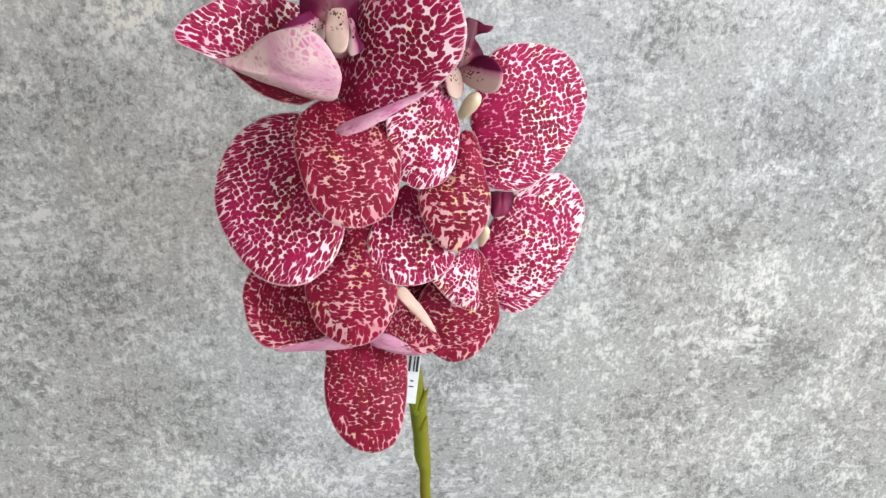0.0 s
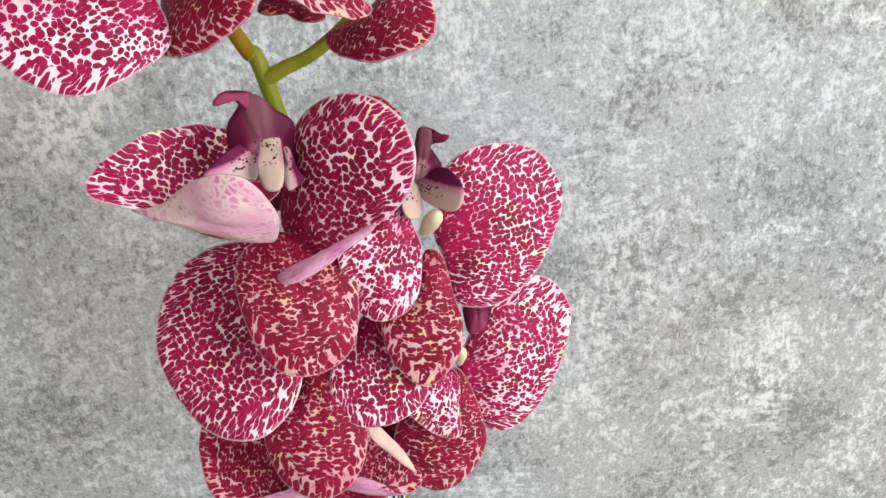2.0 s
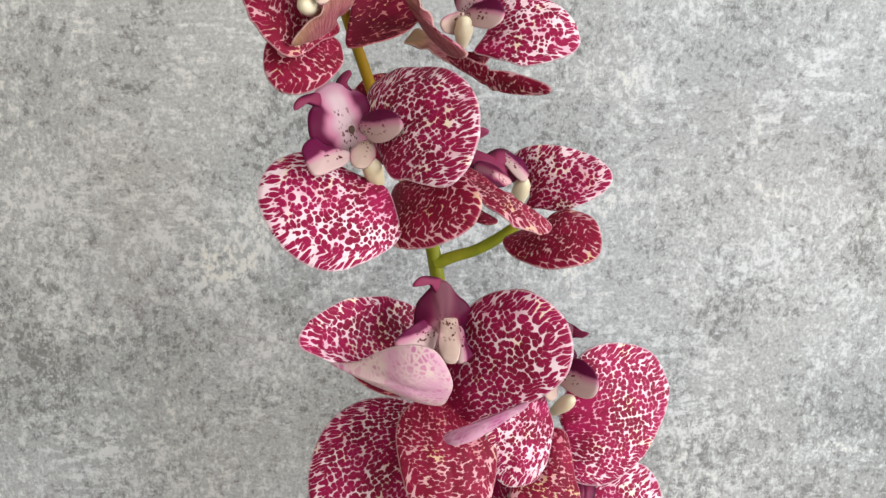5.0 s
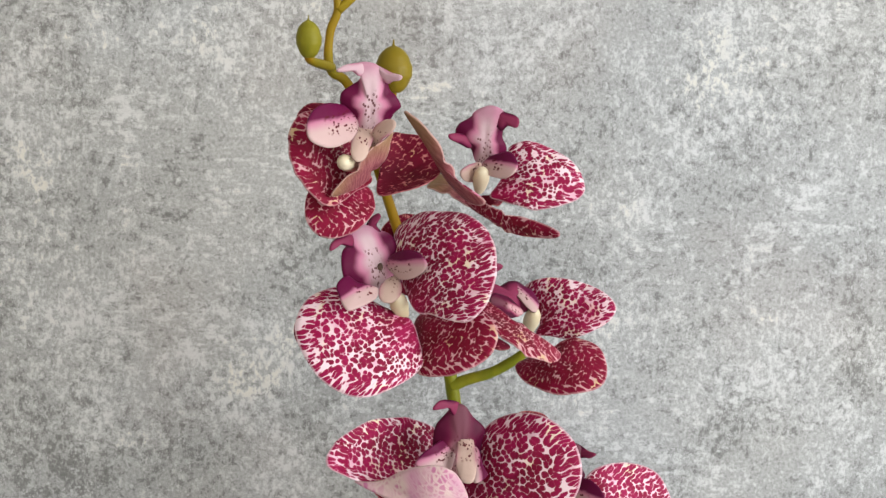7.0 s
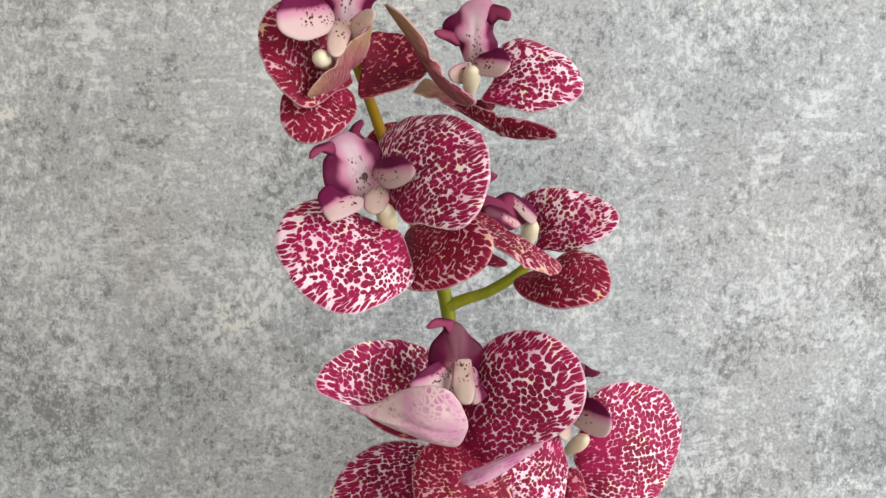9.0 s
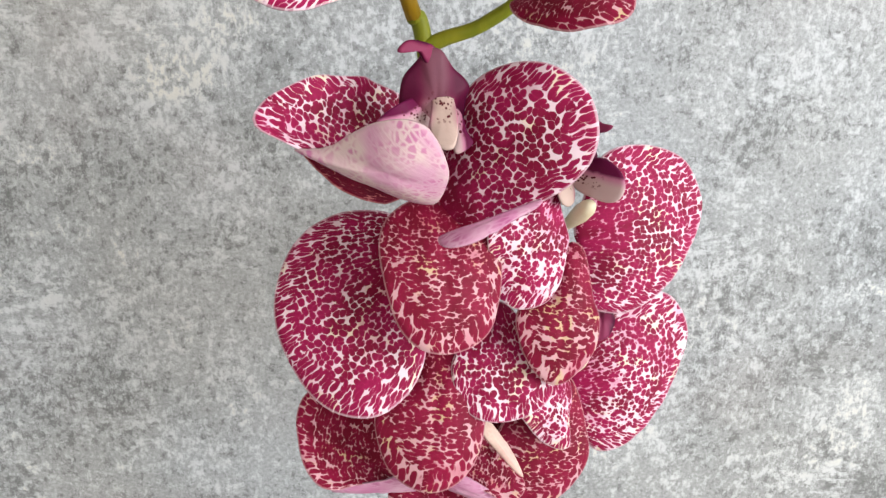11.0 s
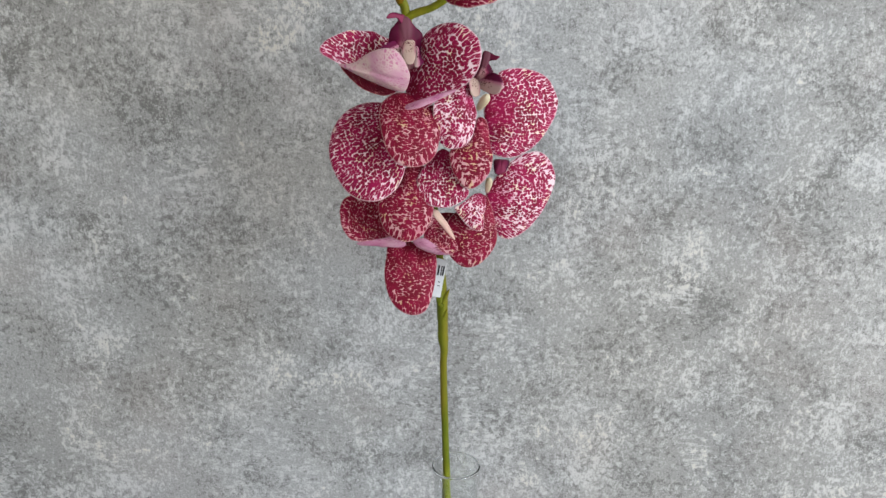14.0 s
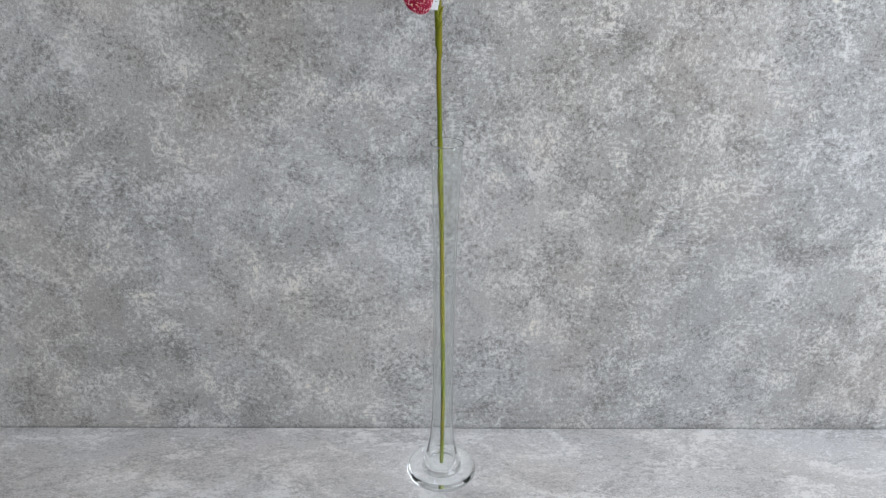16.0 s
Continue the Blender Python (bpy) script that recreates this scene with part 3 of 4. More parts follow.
leaf(bloom, 'dorsal_sepal', SEPAL, (-0.0237, 0.1378, 0.9740), (-0.0375, 0.1212, 0.9549), (0.190, -0.805, 0.562), ((0.0, 0.0), (3.7, 4.9), (8.8, 7.7), (15.7, 8.4), (22.9, 6.2), (28.1, 1.8), (30.4, -4.1), (28.9, -9.9), (25.0, -14.1), (19.0, -16.9), (13.6, -15.5), (5.1, -9.2)))
petal = leaf(bloom, 'petal', BROWN_BACK, (-0.0232, 0.1277, 0.9759), (-0.0143, 0.1227, 0.9947), (0.727, -0.495, -0.476), ((21.6, -0.2), (18.2, 2.3), (14.1, 6.7), (7.2, 11.4), (0.3, 15.0), (-5.4, 16.9), (-8.1, 16.3), (-6.9, 11.3), (-2.6, 5.1), (1.4, 1.0), (6.4, -1.2), (12.2, -1.7)), bulge=0.001, curl=0)
lip = leaf(bloom, 'lip', LIP, (-0.0250, 0.1279, 0.9935), (-0.0239, 0.1168, 1.0192), (0.141, -0.907, -0.397), ((27.7, 4.2), (28.5, 0.0), (27.3, -4.2), (23.0, -7.4), (18.5, -8.6), (16.5, -11.0), (12.5, -13.1), (9.5, -10.6), (5.1, -8.8), (0.8, -6.0), (-1.8, -0.0), (1.3, 4.1), (9.0, 6.2), (12.0, 9.5), (15.0, 10.1), (17.9, 9.2), (19.7, 5.9), (22.1, 2.4), (25.1, 3.0)))
leaf(lip, 'lip_horn', PALE_HORN, (-0.0240, 0.1184, 1.0177), (-0.0348, 0.1114, 1.0158), (0.544, -0.838, -0.038), ((1.9, -2.0), (7.2, -2.2), (10.5, -1.4), (13.0, 0.0), (10.2, 0.7), (6.3, 0.6), (3.6, 2.5), (0.2, 1.8)))
leaf(lip, 'lip_horn', PALE_HORN, (-0.0212, 0.1196, 1.0184), (-0.0113, 0.1152, 1.0144), (-0.472, -0.845, -0.253), ((-0.2, 0.9), (6.8, 0.3), (11.4, 0.7), (11.3, -1.1), (8.3, -2.6), (6.5, -4.2), (2.8, -2.5)))
leaf(lip, 'side_lobe', LOBE, (-0.0278, 0.1224, 0.9981), (-0.0432, 0.1008, 0.9936), (0.754, -0.593, 0.282), ((-1.0, -4.9), (4.5, -7.5), (14.1, -8.6), (20.9, -6.8), (25.8, -2.2), (27.2, 2.8), (23.7, 6.1), (17.5, 7.8), (11.1, 7.1), (4.7, 5.6), (-0.8, 1.4)))
leaf(lip, 'side_lobe', CREAM_LOBE, (-0.0258, 0.1281, 0.9983), (-0.0265, 0.1133, 0.9838), (0.203, -0.691, 0.694), ((0.4, -2.9), (-1.3, 3.3), (4.0, 4.9), (13.0, 3.7), (18.4, 2.4), (21.0, 0.0), (19.6, -2.2), (14.9, -3.3), (6.3, -3.6)))
leaf(lip, 'side_lobe', CREAM_LOBE, (-0.0217, 0.1237, 0.9903), (-0.0144, 0.1163, 0.9982), (-0.714, -0.700, 0.005), ((7.3, 3.9), (11.5, 2.7), (13.7, -0.2), (11.3, -2.3), (4.6, -2.1), (-1.7, -1.1), (0.1, 3.8)))
column(bloom, (-0.0287, 0.126, 0.9816), (-0.0328, 0.114, 0.9833), 0.0052)

# upper bloom seen from the side
bloom = flower('crimson spotted orchid bloom seen side-on with a purple lip', 'orchid blooms on the spike', (0.0207, 0.173, 0.9699))
petal = leaf(bloom, 'petal', BROWN_BACK, (0.0214, 0.1392, 0.9681), (-0.0103, 0.1399, 1.0040), (-0.651, -0.507, -0.565), ((48.1, -0.3), (44.0, -3.2), (37.1, -4.4), (29.9, -3.8), (21.4, -0.4), (14.1, 2.0), (7.7, 0.1), (-0.3, -2.4), (0.2, 2.1), (5.4, 8.3), (14.0, 10.9), (24.8, 7.9), (36.6, 3.1)), bulge=0.002, curl=0)
leaf(bloom, 'lateral_sepal', BROWN_BACK, (0.0206, 0.1723, 0.9673), (0.0000, 0.1745, 0.9750), (0.249, -0.520, 0.817), ((22.3, 0.2), (20.4, -12.6), (14.3, -10.0), (5.8, -5.9), (-2.5, -1.9), (1.5, 3.8), (9.4, 2.5), (15.9, 1.1)))
leaf(bloom, 'lateral_sepal', DARK, (0.0241, 0.1759, 0.9694), (0.0339, 0.1795, 0.9683), (0.310, -0.605, 0.733), ((-0.3, 1.1), (9.3, 2.6), (10.9, 0.5), (5.6, -4.3), (1.5, -3.7)))
petal = leaf(bloom, 'petal', PETAL, (0.0266, 0.1663, 0.9717), (0.0675, 0.1623, 0.9778), (-0.150, -0.894, 0.422), ((-0.0, -0.3), (5.1, 6.1), (9.2, 13.0), (10.3, 19.9), (14.2, 22.4), (20.8, 22.3), (27.8, 19.3), (34.9, 13.6), (39.9, 6.8), (41.6, -0.9), (39.4, -5.3), (34.2, -7.7), (27.3, -9.6), (17.9, -10.0), (10.3, -6.5), (4.5, -3.3)))
leaf(bloom, 'dorsal_sepal', SEPAL, (0.0153, 0.1660, 0.9670), (0.0507, 0.1314, 0.9551), (-0.700, -0.569, -0.432), ((-1.4, 0.5), (7.1, 3.2), (17.8, 4.1), (28.6, 3.0), (41.1, 2.9), (48.9, 2.3), (51.2, 0.4), (46.9, -2.6), (37.0, -4.5), (23.5, -5.2), (9.5, -4.2), (1.8, -2.6)), bulge=0.002)
lip = leaf(bloom, 'lip', LIP, (0.0226, 0.1654, 0.9837), (0.0227, 0.1539, 1.0075), (-0.044, -0.899, -0.435), ((24.4, 3.8), (27.1, -2.3), (25.4, -7.9), (20.1, -8.7), (14.3, -8.3), (9.2, -10.4), (1.3, -9.3), (-1.7, -3.3), (1.1, 2.2), (8.6, 5.2), (11.6, 9.8), (15.3, 11.8), (19.1, 10.4), (21.8, 5.8)))
leaf(lip, 'lip_horn', HORN, (0.0273, 0.1556, 1.0046), (0.0364, 0.1513, 1.0006), (-0.348, -0.918, 0.189), ((-3.1, 2.5), (3.8, 3.2), (8.5, 3.4), (10.8, 1.7), (10.7, -1.2), (6.9, -1.8), (5.3, -4.8), (0.7, -2.6)))
leaf(lip, 'lip_horn', HORN, (0.0183, 0.1598, 0.9942), (0.0083, 0.1529, 0.9960), (0.571, -0.812, 0.118), ((-0.5, -2.2), (6.8, -1.8), (12.3, -0.5), (11.8, 1.5), (6.8, 2.5), (0.5, 3.3)))
leaf(lip, 'side_lobe', LOBE, (0.0223, 0.1609, 0.9853), (0.0358, 0.1480, 0.9833), (-0.603, -0.692, 0.398), ((8.0, 5.0), (13.2, 6.2), (17.9, 2.7), (19.0, -1.4), (17.1, -4.5), (12.8, -5.9), (6.5, -5.3), (0.7, -1.7), (2.8, 3.0)), turn=1)
leaf(lip, 'side_lobe', CREAM_LOBE, (0.0230, 0.1638, 0.9845), (0.0152, 0.1568, 0.9779), (0.742, -0.642, -0.191), ((-0.1, -0.3), (6.3, -4.0), (10.9, -4.7), (13.2, -3.0), (12.0, 1.3), (7.7, 4.4), (2.2, 4.1)))
column(bloom, (0.0221, 0.166, 0.973), (0.0225, 0.154, 0.9821), 0.0058)

# open bloom at mid height
bloom = flower('wide open magenta spotted orchid bloom with a pink lip', 'orchid blooms on the spike', (-0.0069, 0.158, 0.9198))
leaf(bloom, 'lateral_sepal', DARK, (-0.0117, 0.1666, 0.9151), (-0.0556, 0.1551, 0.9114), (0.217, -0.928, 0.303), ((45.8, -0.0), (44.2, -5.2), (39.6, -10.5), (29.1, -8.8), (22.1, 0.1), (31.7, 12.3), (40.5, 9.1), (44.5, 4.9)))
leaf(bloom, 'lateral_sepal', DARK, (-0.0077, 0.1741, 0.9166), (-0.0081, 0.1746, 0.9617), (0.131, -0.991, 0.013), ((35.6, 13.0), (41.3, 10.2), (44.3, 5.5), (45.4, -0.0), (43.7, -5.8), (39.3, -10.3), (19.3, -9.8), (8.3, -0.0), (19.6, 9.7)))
leaf(bloom, 'dorsal_sepal', SEPAL, (-0.0057, 0.1516, 0.9171), (0.0249, 0.1224, 0.9106), (-0.525, -0.668, 0.528), ((-0.1, -0.9), (1.2, 5.4), (14.1, 10.2), (25.1, 14.7), (32.5, 14.3), (38.6, 11.1), (41.8, 6.0), (42.3, -0.2), (39.4, -6.6), (33.4, -12.8), (26.1, -17.0), (20.3, -18.7), (14.3, -18.5), (9.2, -14.0), (3.3, -7.2)))
petal = leaf(bloom, 'petal', PETAL, (-0.0057, 0.1400, 0.9197), (-0.0417, 0.1173, 0.9053), (0.332, -0.821, 0.465), ((44.7, -17.2), (39.6, -23.2), (33.5, -26.1), (26.3, -26.1), (19.6, -24.0), (14.5, -18.2), (7.2, -9.7), (0.7, -1.5), (0.1, 4.3), (1.1, 11.1), (2.9, 16.0), (7.7, 19.3), (14.7, 20.7), (23.8, 20.9), (31.9, 19.7), (37.7, 16.2), (42.6, 10.0), (46.4, 1.7), (47.0, -7.8)), bulge=0.005)
petal = leaf(bloom, 'petal', PETAL, (-0.0075, 0.1326, 0.9264), (0.0232, 0.1271, 0.9516), (-0.527, -0.693, 0.492), ((6.9, 30.2), (12.6, 36.8), (21.2, 36.9), (31.1, 31.0), (38.5, 22.8), (42.9, 12.4), (42.9, 1.1), (39.8, -8.7), (34.1, -17.6), (27.9, -23.1), (21.9, -24.9), (16.8, -23.0), (12.0, -17.5), (7.0, -10.0), (2.2, -4.2), (1.4, 5.1), (2.9, 18.4)), bulge=0.005)
lip = leaf(bloom, 'lip', LIP, (-0.0192, 0.1469, 0.9309), (-0.0265, 0.1450, 0.9577), (0.460, -0.886, 0.063), ((27.9, 3.5), (27.9, -1.7), (24.2, -7.1), (20.9, -10.9), (15.3, -11.7), (10.8, -10.3), (4.5, -12.7), (-1.5, -7.9), (-1.0, 0.3), (4.1, 9.0), (7.1, 12.5), (10.6, 14.3), (15.7, 13.9), (20.3, 11.7), (22.4, 9.1), (25.7, 8.7)), bulge=0.003)
lip_pit(lip, (-0.0192, 0.1442, 0.9411), (0.460, -0.886, 0.063))
leaf(lip, 'lip_horn', HORN, (-0.0304, 0.1395, 0.9520), (-0.0382, 0.1321, 0.9486), (0.640, -0.751, 0.159), ((-0.9, -2.1), (5.5, -3.4), (9.9, -2.4), (11.7, 0.1), (9.5, 0.4), (6.2, -0.4), (3.5, 1.1), (0.5, 2.5)))
leaf(lip, 'lip_horn', HORN, (-0.0233, 0.1490, 0.9557), (-0.0204, 0.1525, 0.9625), (0.014, -0.892, 0.451), ((0.4, 2.7), (4.3, 2.9), (8.2, 0.8), (7.4, -1.1), (3.1, -1.0), (0.7, -3.9), (-2.6, -0.2)))
leaf(lip, 'side_lobe', LOBE, (-0.0188, 0.1329, 0.9345), (-0.0311, 0.1200, 0.9297), (0.427, -0.647, 0.632), ((14.5, -9.1), (9.8, -9.2), (7.7, -5.4), (0.7, 0.0), (4.5, 3.7), (10.8, 4.5), (18.6, 3.7), (19.7, 1.9), (18.6, -2.8), (17.5, -7.0)))
leaf(lip, 'side_lobe', LOBE, (-0.0161, 0.1439, 0.9415), (-0.0011, 0.1294, 0.9438), (-0.693, -0.721, -0.010), ((1.9, 4.3), (8.9, 6.1), (15.8, 5.6), (19.7, 3.0), (21.3, -0.5), (18.3, -3.6), (13.0, -5.5), (6.6, -5.5), (1.9, -3.1), (-1.4, 0.5)), turn=1)
leaf(lip, 'side_lobe', CREAM_LOBE, (-0.0153, 0.1410, 0.9373), (-0.0147, 0.1298, 0.9290), (0.144, -0.584, 0.799), ((7.0, -3.9), (0.0, -0.3), (-1.5, 3.4), (4.9, 5.0), (9.5, 4.6), (13.4, 1.5), (14.1, -1.5), (11.6, -3.9)))
column(bloom, (-0.0091, 0.143, 0.9207), (-0.0123, 0.134, 0.9307), 0.0062)

# bloom on the side branch
bloom = flower('magenta spotted orchid bloom on a short green side stalk', 'orchid blooms on the spike', (0.0558, 0.191, 0.9023))
leaf(bloom, 'lateral_sepal', DARK, (0.0397, 0.1929, 0.8999), (0.0177, 0.1958, 0.9058), (0.108, -0.675, 0.729), ((23.9, 0.8), (21.7, -6.3), (12.0, -4.3), (-1.0, -0.8), (2.7, 3.6), (13.0, 3.3), (21.0, 3.1)))
petal = leaf(bloom, 'petal', PETAL, (0.0521, 0.1880, 0.9066), (0.0857, 0.1753, 0.9221), (-0.406, -0.903, 0.143), ((-0.7, -0.1), (3.2, 4.3), (2.5, 11.3), (0.7, 16.8), (0.6, 21.8), (6.2, 23.7), (13.8, 22.8), (20.7, 20.2), (28.2, 15.6), (35.1, 9.5), (38.9, 3.6), (39.3, -1.0), (35.8, -4.7), (28.9, -7.0), (19.5, -7.9), (12.3, -6.6), (5.8, -3.2)))
leaf(bloom, 'dorsal_sepal', SEPAL, (0.0435, 0.1749, 0.8985), (0.0774, 0.1524, 0.8967), (-0.314, -0.535, 0.784), ((-0.8, -3.9), (2.7, 2.5), (10.8, 8.7), (15.0, 13.4), (20.4, 15.3), (28.0, 14.6), (35.1, 11.3), (39.9, 4.0), (41.1, -3.4), (38.5, -9.2), (32.9, -13.9), (25.3, -16.1), (16.3, -15.5), (7.6, -12.6), (2.0, -8.8)))
petal = leaf(bloom, 'petal', SEPAL, (0.0228, 0.1591, 0.9270), (0.0587, 0.1546, 0.9040), (0.470, -0.365, 0.803), ((-4.2, 1.4), (-1.6, 4.5), (9.0, -0.4), (19.1, -0.9), (28.4, 1.9), (35.3, 3.2), (42.4, 2.9), (43.1, -2.1), (38.6, -11.4), (31.7, -17.9), (23.0, -21.1), (12.4, -17.5), (2.6, -9.8)), bulge=0.003)
lip = leaf(bloom, 'lip', HORN, (0.0470, 0.1791, 0.9194), (0.0214, 0.1760, 0.9319), (0.371, -0.727, 0.578), ((28.7, 0.8), (25.9, -4.3), (19.5, -2.0), (12.0, -9.1), (6.1, -11.1), (-1.1, -9.6), (-3.6, -4.1), (0.9, 1.5), (6.3, 7.7), (13.9, 8.5), (18.7, 5.4), (24.9, 4.9)))
leaf(lip, 'lip_horn', HORN, (0.0261, 0.1761, 0.9295), (0.0338, 0.1720, 0.9396), (0.147, -0.874, -0.463), ((-1.2, 6.4), (3.7, 7.7), (8.7, 6.7), (12.7, 4.0), (13.8, 0.0), (11.4, -0.6), (9.2, 1.9), (5.8, 1.7), (3.1, -1.6), (-1.8, -0.0)))
leaf(lip, 'side_lobe', WINE, (0.0434, 0.1720, 0.9197), (0.0294, 0.1680, 0.9258), (0.444, -0.695, 0.566), ((15.6, -2.8), (9.8, -3.8), (3.1, -2.4), (-1.1, 0.1), (2.7, 4.2), (8.0, 6.6), (13.5, 5.1), (16.4, 1.4)))
leaf(lip, 'side_lobe', LOBE, (0.0396, 0.1800, 0.9296), (0.0502, 0.1740, 0.9206), (0.190, -0.698, 0.691), ((-1.2, -0.2), (2.4, 4.7), (9.6, 5.4), (15.0, 1.8), (15.2, -2.7), (7.9, -2.8)), turn=1)
column(bloom, (0.0475, 0.187, 0.9065), (0.0497, 0.176, 0.9196), 0.0062)

# bloom with rolled petals
bloom = flower('crimson spotted orchid bloom with rolled pale-backed petal edges', 'orchid blooms on the spike', (0.0149, 0.168, 0.8294))
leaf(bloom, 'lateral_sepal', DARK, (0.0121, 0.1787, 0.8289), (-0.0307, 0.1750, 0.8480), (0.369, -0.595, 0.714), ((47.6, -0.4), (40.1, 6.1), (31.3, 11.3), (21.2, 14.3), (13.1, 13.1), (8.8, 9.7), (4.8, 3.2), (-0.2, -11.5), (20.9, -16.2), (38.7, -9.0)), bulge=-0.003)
# added dark blade closing the gap behind the lip, where petal shade falls
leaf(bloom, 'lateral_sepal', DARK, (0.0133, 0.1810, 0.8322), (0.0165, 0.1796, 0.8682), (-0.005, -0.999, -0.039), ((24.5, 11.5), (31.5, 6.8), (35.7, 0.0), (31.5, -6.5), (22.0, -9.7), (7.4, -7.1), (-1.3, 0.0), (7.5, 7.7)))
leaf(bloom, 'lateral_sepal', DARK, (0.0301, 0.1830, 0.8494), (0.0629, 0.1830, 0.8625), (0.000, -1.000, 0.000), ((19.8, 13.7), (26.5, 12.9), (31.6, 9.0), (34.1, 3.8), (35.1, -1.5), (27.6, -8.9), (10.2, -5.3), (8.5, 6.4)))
petal = leaf(bloom, 'petal', PETAL, (0.0144, 0.1719, 0.8375), (-0.0384, 0.1380, 0.8630), (0.626, -0.608, 0.488), ((68.0, 1.1), (66.4, -3.3), (62.3, -9.2), (55.9, -15.0), (47.1, -21.2), (36.8, -24.6), (24.8, -26.7), (16.0, -27.0), (8.5, -24.6), (2.0, -17.1), (-1.8, -5.5), (14.3, 4.6), (31.2, 6.6), (43.5, 7.1), (53.2, 6.8), (61.4, 5.5), (66.4, 4.0)), bulge=-0.004)
leaf(petal, 'rolled_edge', BACK, (0.0160, 0.1405, 0.8348), (-0.0274, 0.1422, 0.8503), (-0.189, -0.881, -0.434), ((47.1, -0.6), (41.3, -3.6), (36.5, -7.5), (31.2, -15.5), (25.9, -21.8), (19.6, -25.8), (12.9, -26.5), (7.4, -22.6), (2.6, -16.9), (-0.2, -11.7), (-0.8, -6.5), (-0.4, -0.1), (2.7, 3.0), (10.9, 3.8), (21.4, 3.1), (31.8, 2.0), (40.4, 0.7)), bulge=0.007, curl=0)
petal = leaf(bloom, 'petal', PETAL, (0.0171, 0.1630, 0.8239), (0.0633, 0.1412, 0.8625), (-0.541, -0.821, 0.183), ((25.5, 26.4), (32.2, 29.8), (39.4, 31.4), (47.6, 30.0), (55.5, 26.1), (61.8, 20.3), (65.3, 12.9), (66.7, 5.5), (65.3, -2.1), (62.1, -8.4), (56.5, -13.2), (48.8, -15.3), (39.3, -15.4), (28.1, -14.0), (15.5, -11.7), (5.6, -10.4), (2.0, -5.3), (1.0, 0.4), (1.6, 7.4), (7.2, 14.5), (17.6, 21.1)), bulge=0.007)
leaf(petal, 'rolled_edge', PINK_SHADED_BACK, (0.0488, 0.1405, 0.8347), (0.0169, 0.1302, 0.8256), (-0.156, -0.339, 0.928), ((34.8, -1.7), (32.1, -2.4), (25.7, -1.6), (16.6, -1.5), (7.4, -1.5), (-1.3, -1.2), (1.5, 1.7), (9.6, 3.3), (17.2, 5.1), (24.5, 6.3), (30.9, 5.8), (34.4, 3.7), (35.5, 0.8)), bulge=0.002, curl=0)
leaf(bloom, 'dorsal_sepal', SEPAL, (0.0158, 0.1613, 0.8309), (0.0211, 0.1369, 0.7837), (0.225, -0.855, 0.467), ((15.0, -20.5), (8.3, -18.4), (3.6, -14.1), (0.1, -6.9), (1.1, 2.1), (4.7, 10.9), (11.4, 19.2), (20.3, 21.4), (31.9, 20.5), (43.3, 17.3), (49.6, 12.3), (52.8, 4.9), (53.1, -3.4), (50.1, -10.8), (42.9, -16.5), (32.6, -19.4), (23.4, -20.6)), bulge=0.006)
lip = leaf(bloom, 'lip', WINE, (0.0160, 0.1625, 0.8458), (0.0176, 0.1539, 0.8807), (0.181, -0.953, -0.243), ((36.1, 5.5), (36.0, -0.0), (30.0, -4.6), (26.5, -8.7), (23.6, -10.2), (18.5, -9.2), (6.1, -8.8), (1.0, -5.5), (-0.5, 0.0), (4.0, 5.0), (10.8, 10.7), (17.3, 12.8), (23.3, 12.7), (27.6, 11.6), (30.9, 8.8), (33.3, 6.8)))
leaf(lip, 'lip_horn', HORN, (0.0153, 0.1548, 0.8790), (0.0039, 0.1478, 0.8808), (0.526, -0.850, 0.015), ((-0.5, -2.4), (6.2, -4.1), (10.8, -3.4), (13.7, -0.2), (11.7, 0.3), (8.9, -1.1), (5.6, -0.4), (3.9, 1.6), (0.5, 3.7)))
leaf(lip, 'side_lobe', LOBE, (0.0152, 0.1578, 0.8632), (-0.0018, 0.1419, 0.8591), (0.577, -0.716, 0.393), ((0.2, -1.8), (5.6, -4.1), (12.4, -4.1), (19.8, -2.7), (24.4, -0.4), (21.9, 2.7), (14.3, 5.2), (9.9, 8.8), (4.4, 5.0)))
leaf(lip, 'side_lobe', CREAM_LOBE, (0.0185, 0.1605, 0.8713), (0.0185, 0.1398, 0.8523), (0.047, -0.675, 0.736), ((2.3, -2.6), (-0.5, 0.0), (2.2, 2.4), (10.6, 3.7), (20.2, 4.3), (27.0, 3.0), (28.1, 0.2), (26.5, -2.7), (19.4, -4.5), (10.0, -3.6)))
leaf(lip, 'side_lobe', LOBE, (0.0229, 0.1572, 0.8631), (0.0245, 0.1474, 0.8492), (0.050, -0.814, 0.578), ((0.3, -1.1), (2.5, 1.3), (9.8, 2.4), (13.6, 3.9), (16.0, 0.6), (16.5, -2.0), (13.3, -2.7), (6.9, -1.3)), turn=1)

# bloom on the far side of the spike
bloom = flower('magenta spotted orchid bloom facing sideways with cream column', 'orchid blooms on the spike', (0.0659, 0.181, 0.8117))
leaf(bloom, 'dorsal_sepal', SEPAL, (0.0678, 0.1692, 0.8122), (0.0594, 0.1483, 0.7661), (0.102, -0.913, 0.396), ((0.3, -2.4), (0.6, 3.0), (7.1, 6.4), (17.6, 9.4), (25.6, 12.3), (35.2, 12.8), (43.0, 10.0), (49.3, 4.9), (51.5, 0.0), (50.4, -4.9), (46.2, -10.1), (39.6, -14.9), (31.6, -17.9), (25.5, -16.5), (20.9, -8.1), (9.8, -5.0)), bulge=0.005)
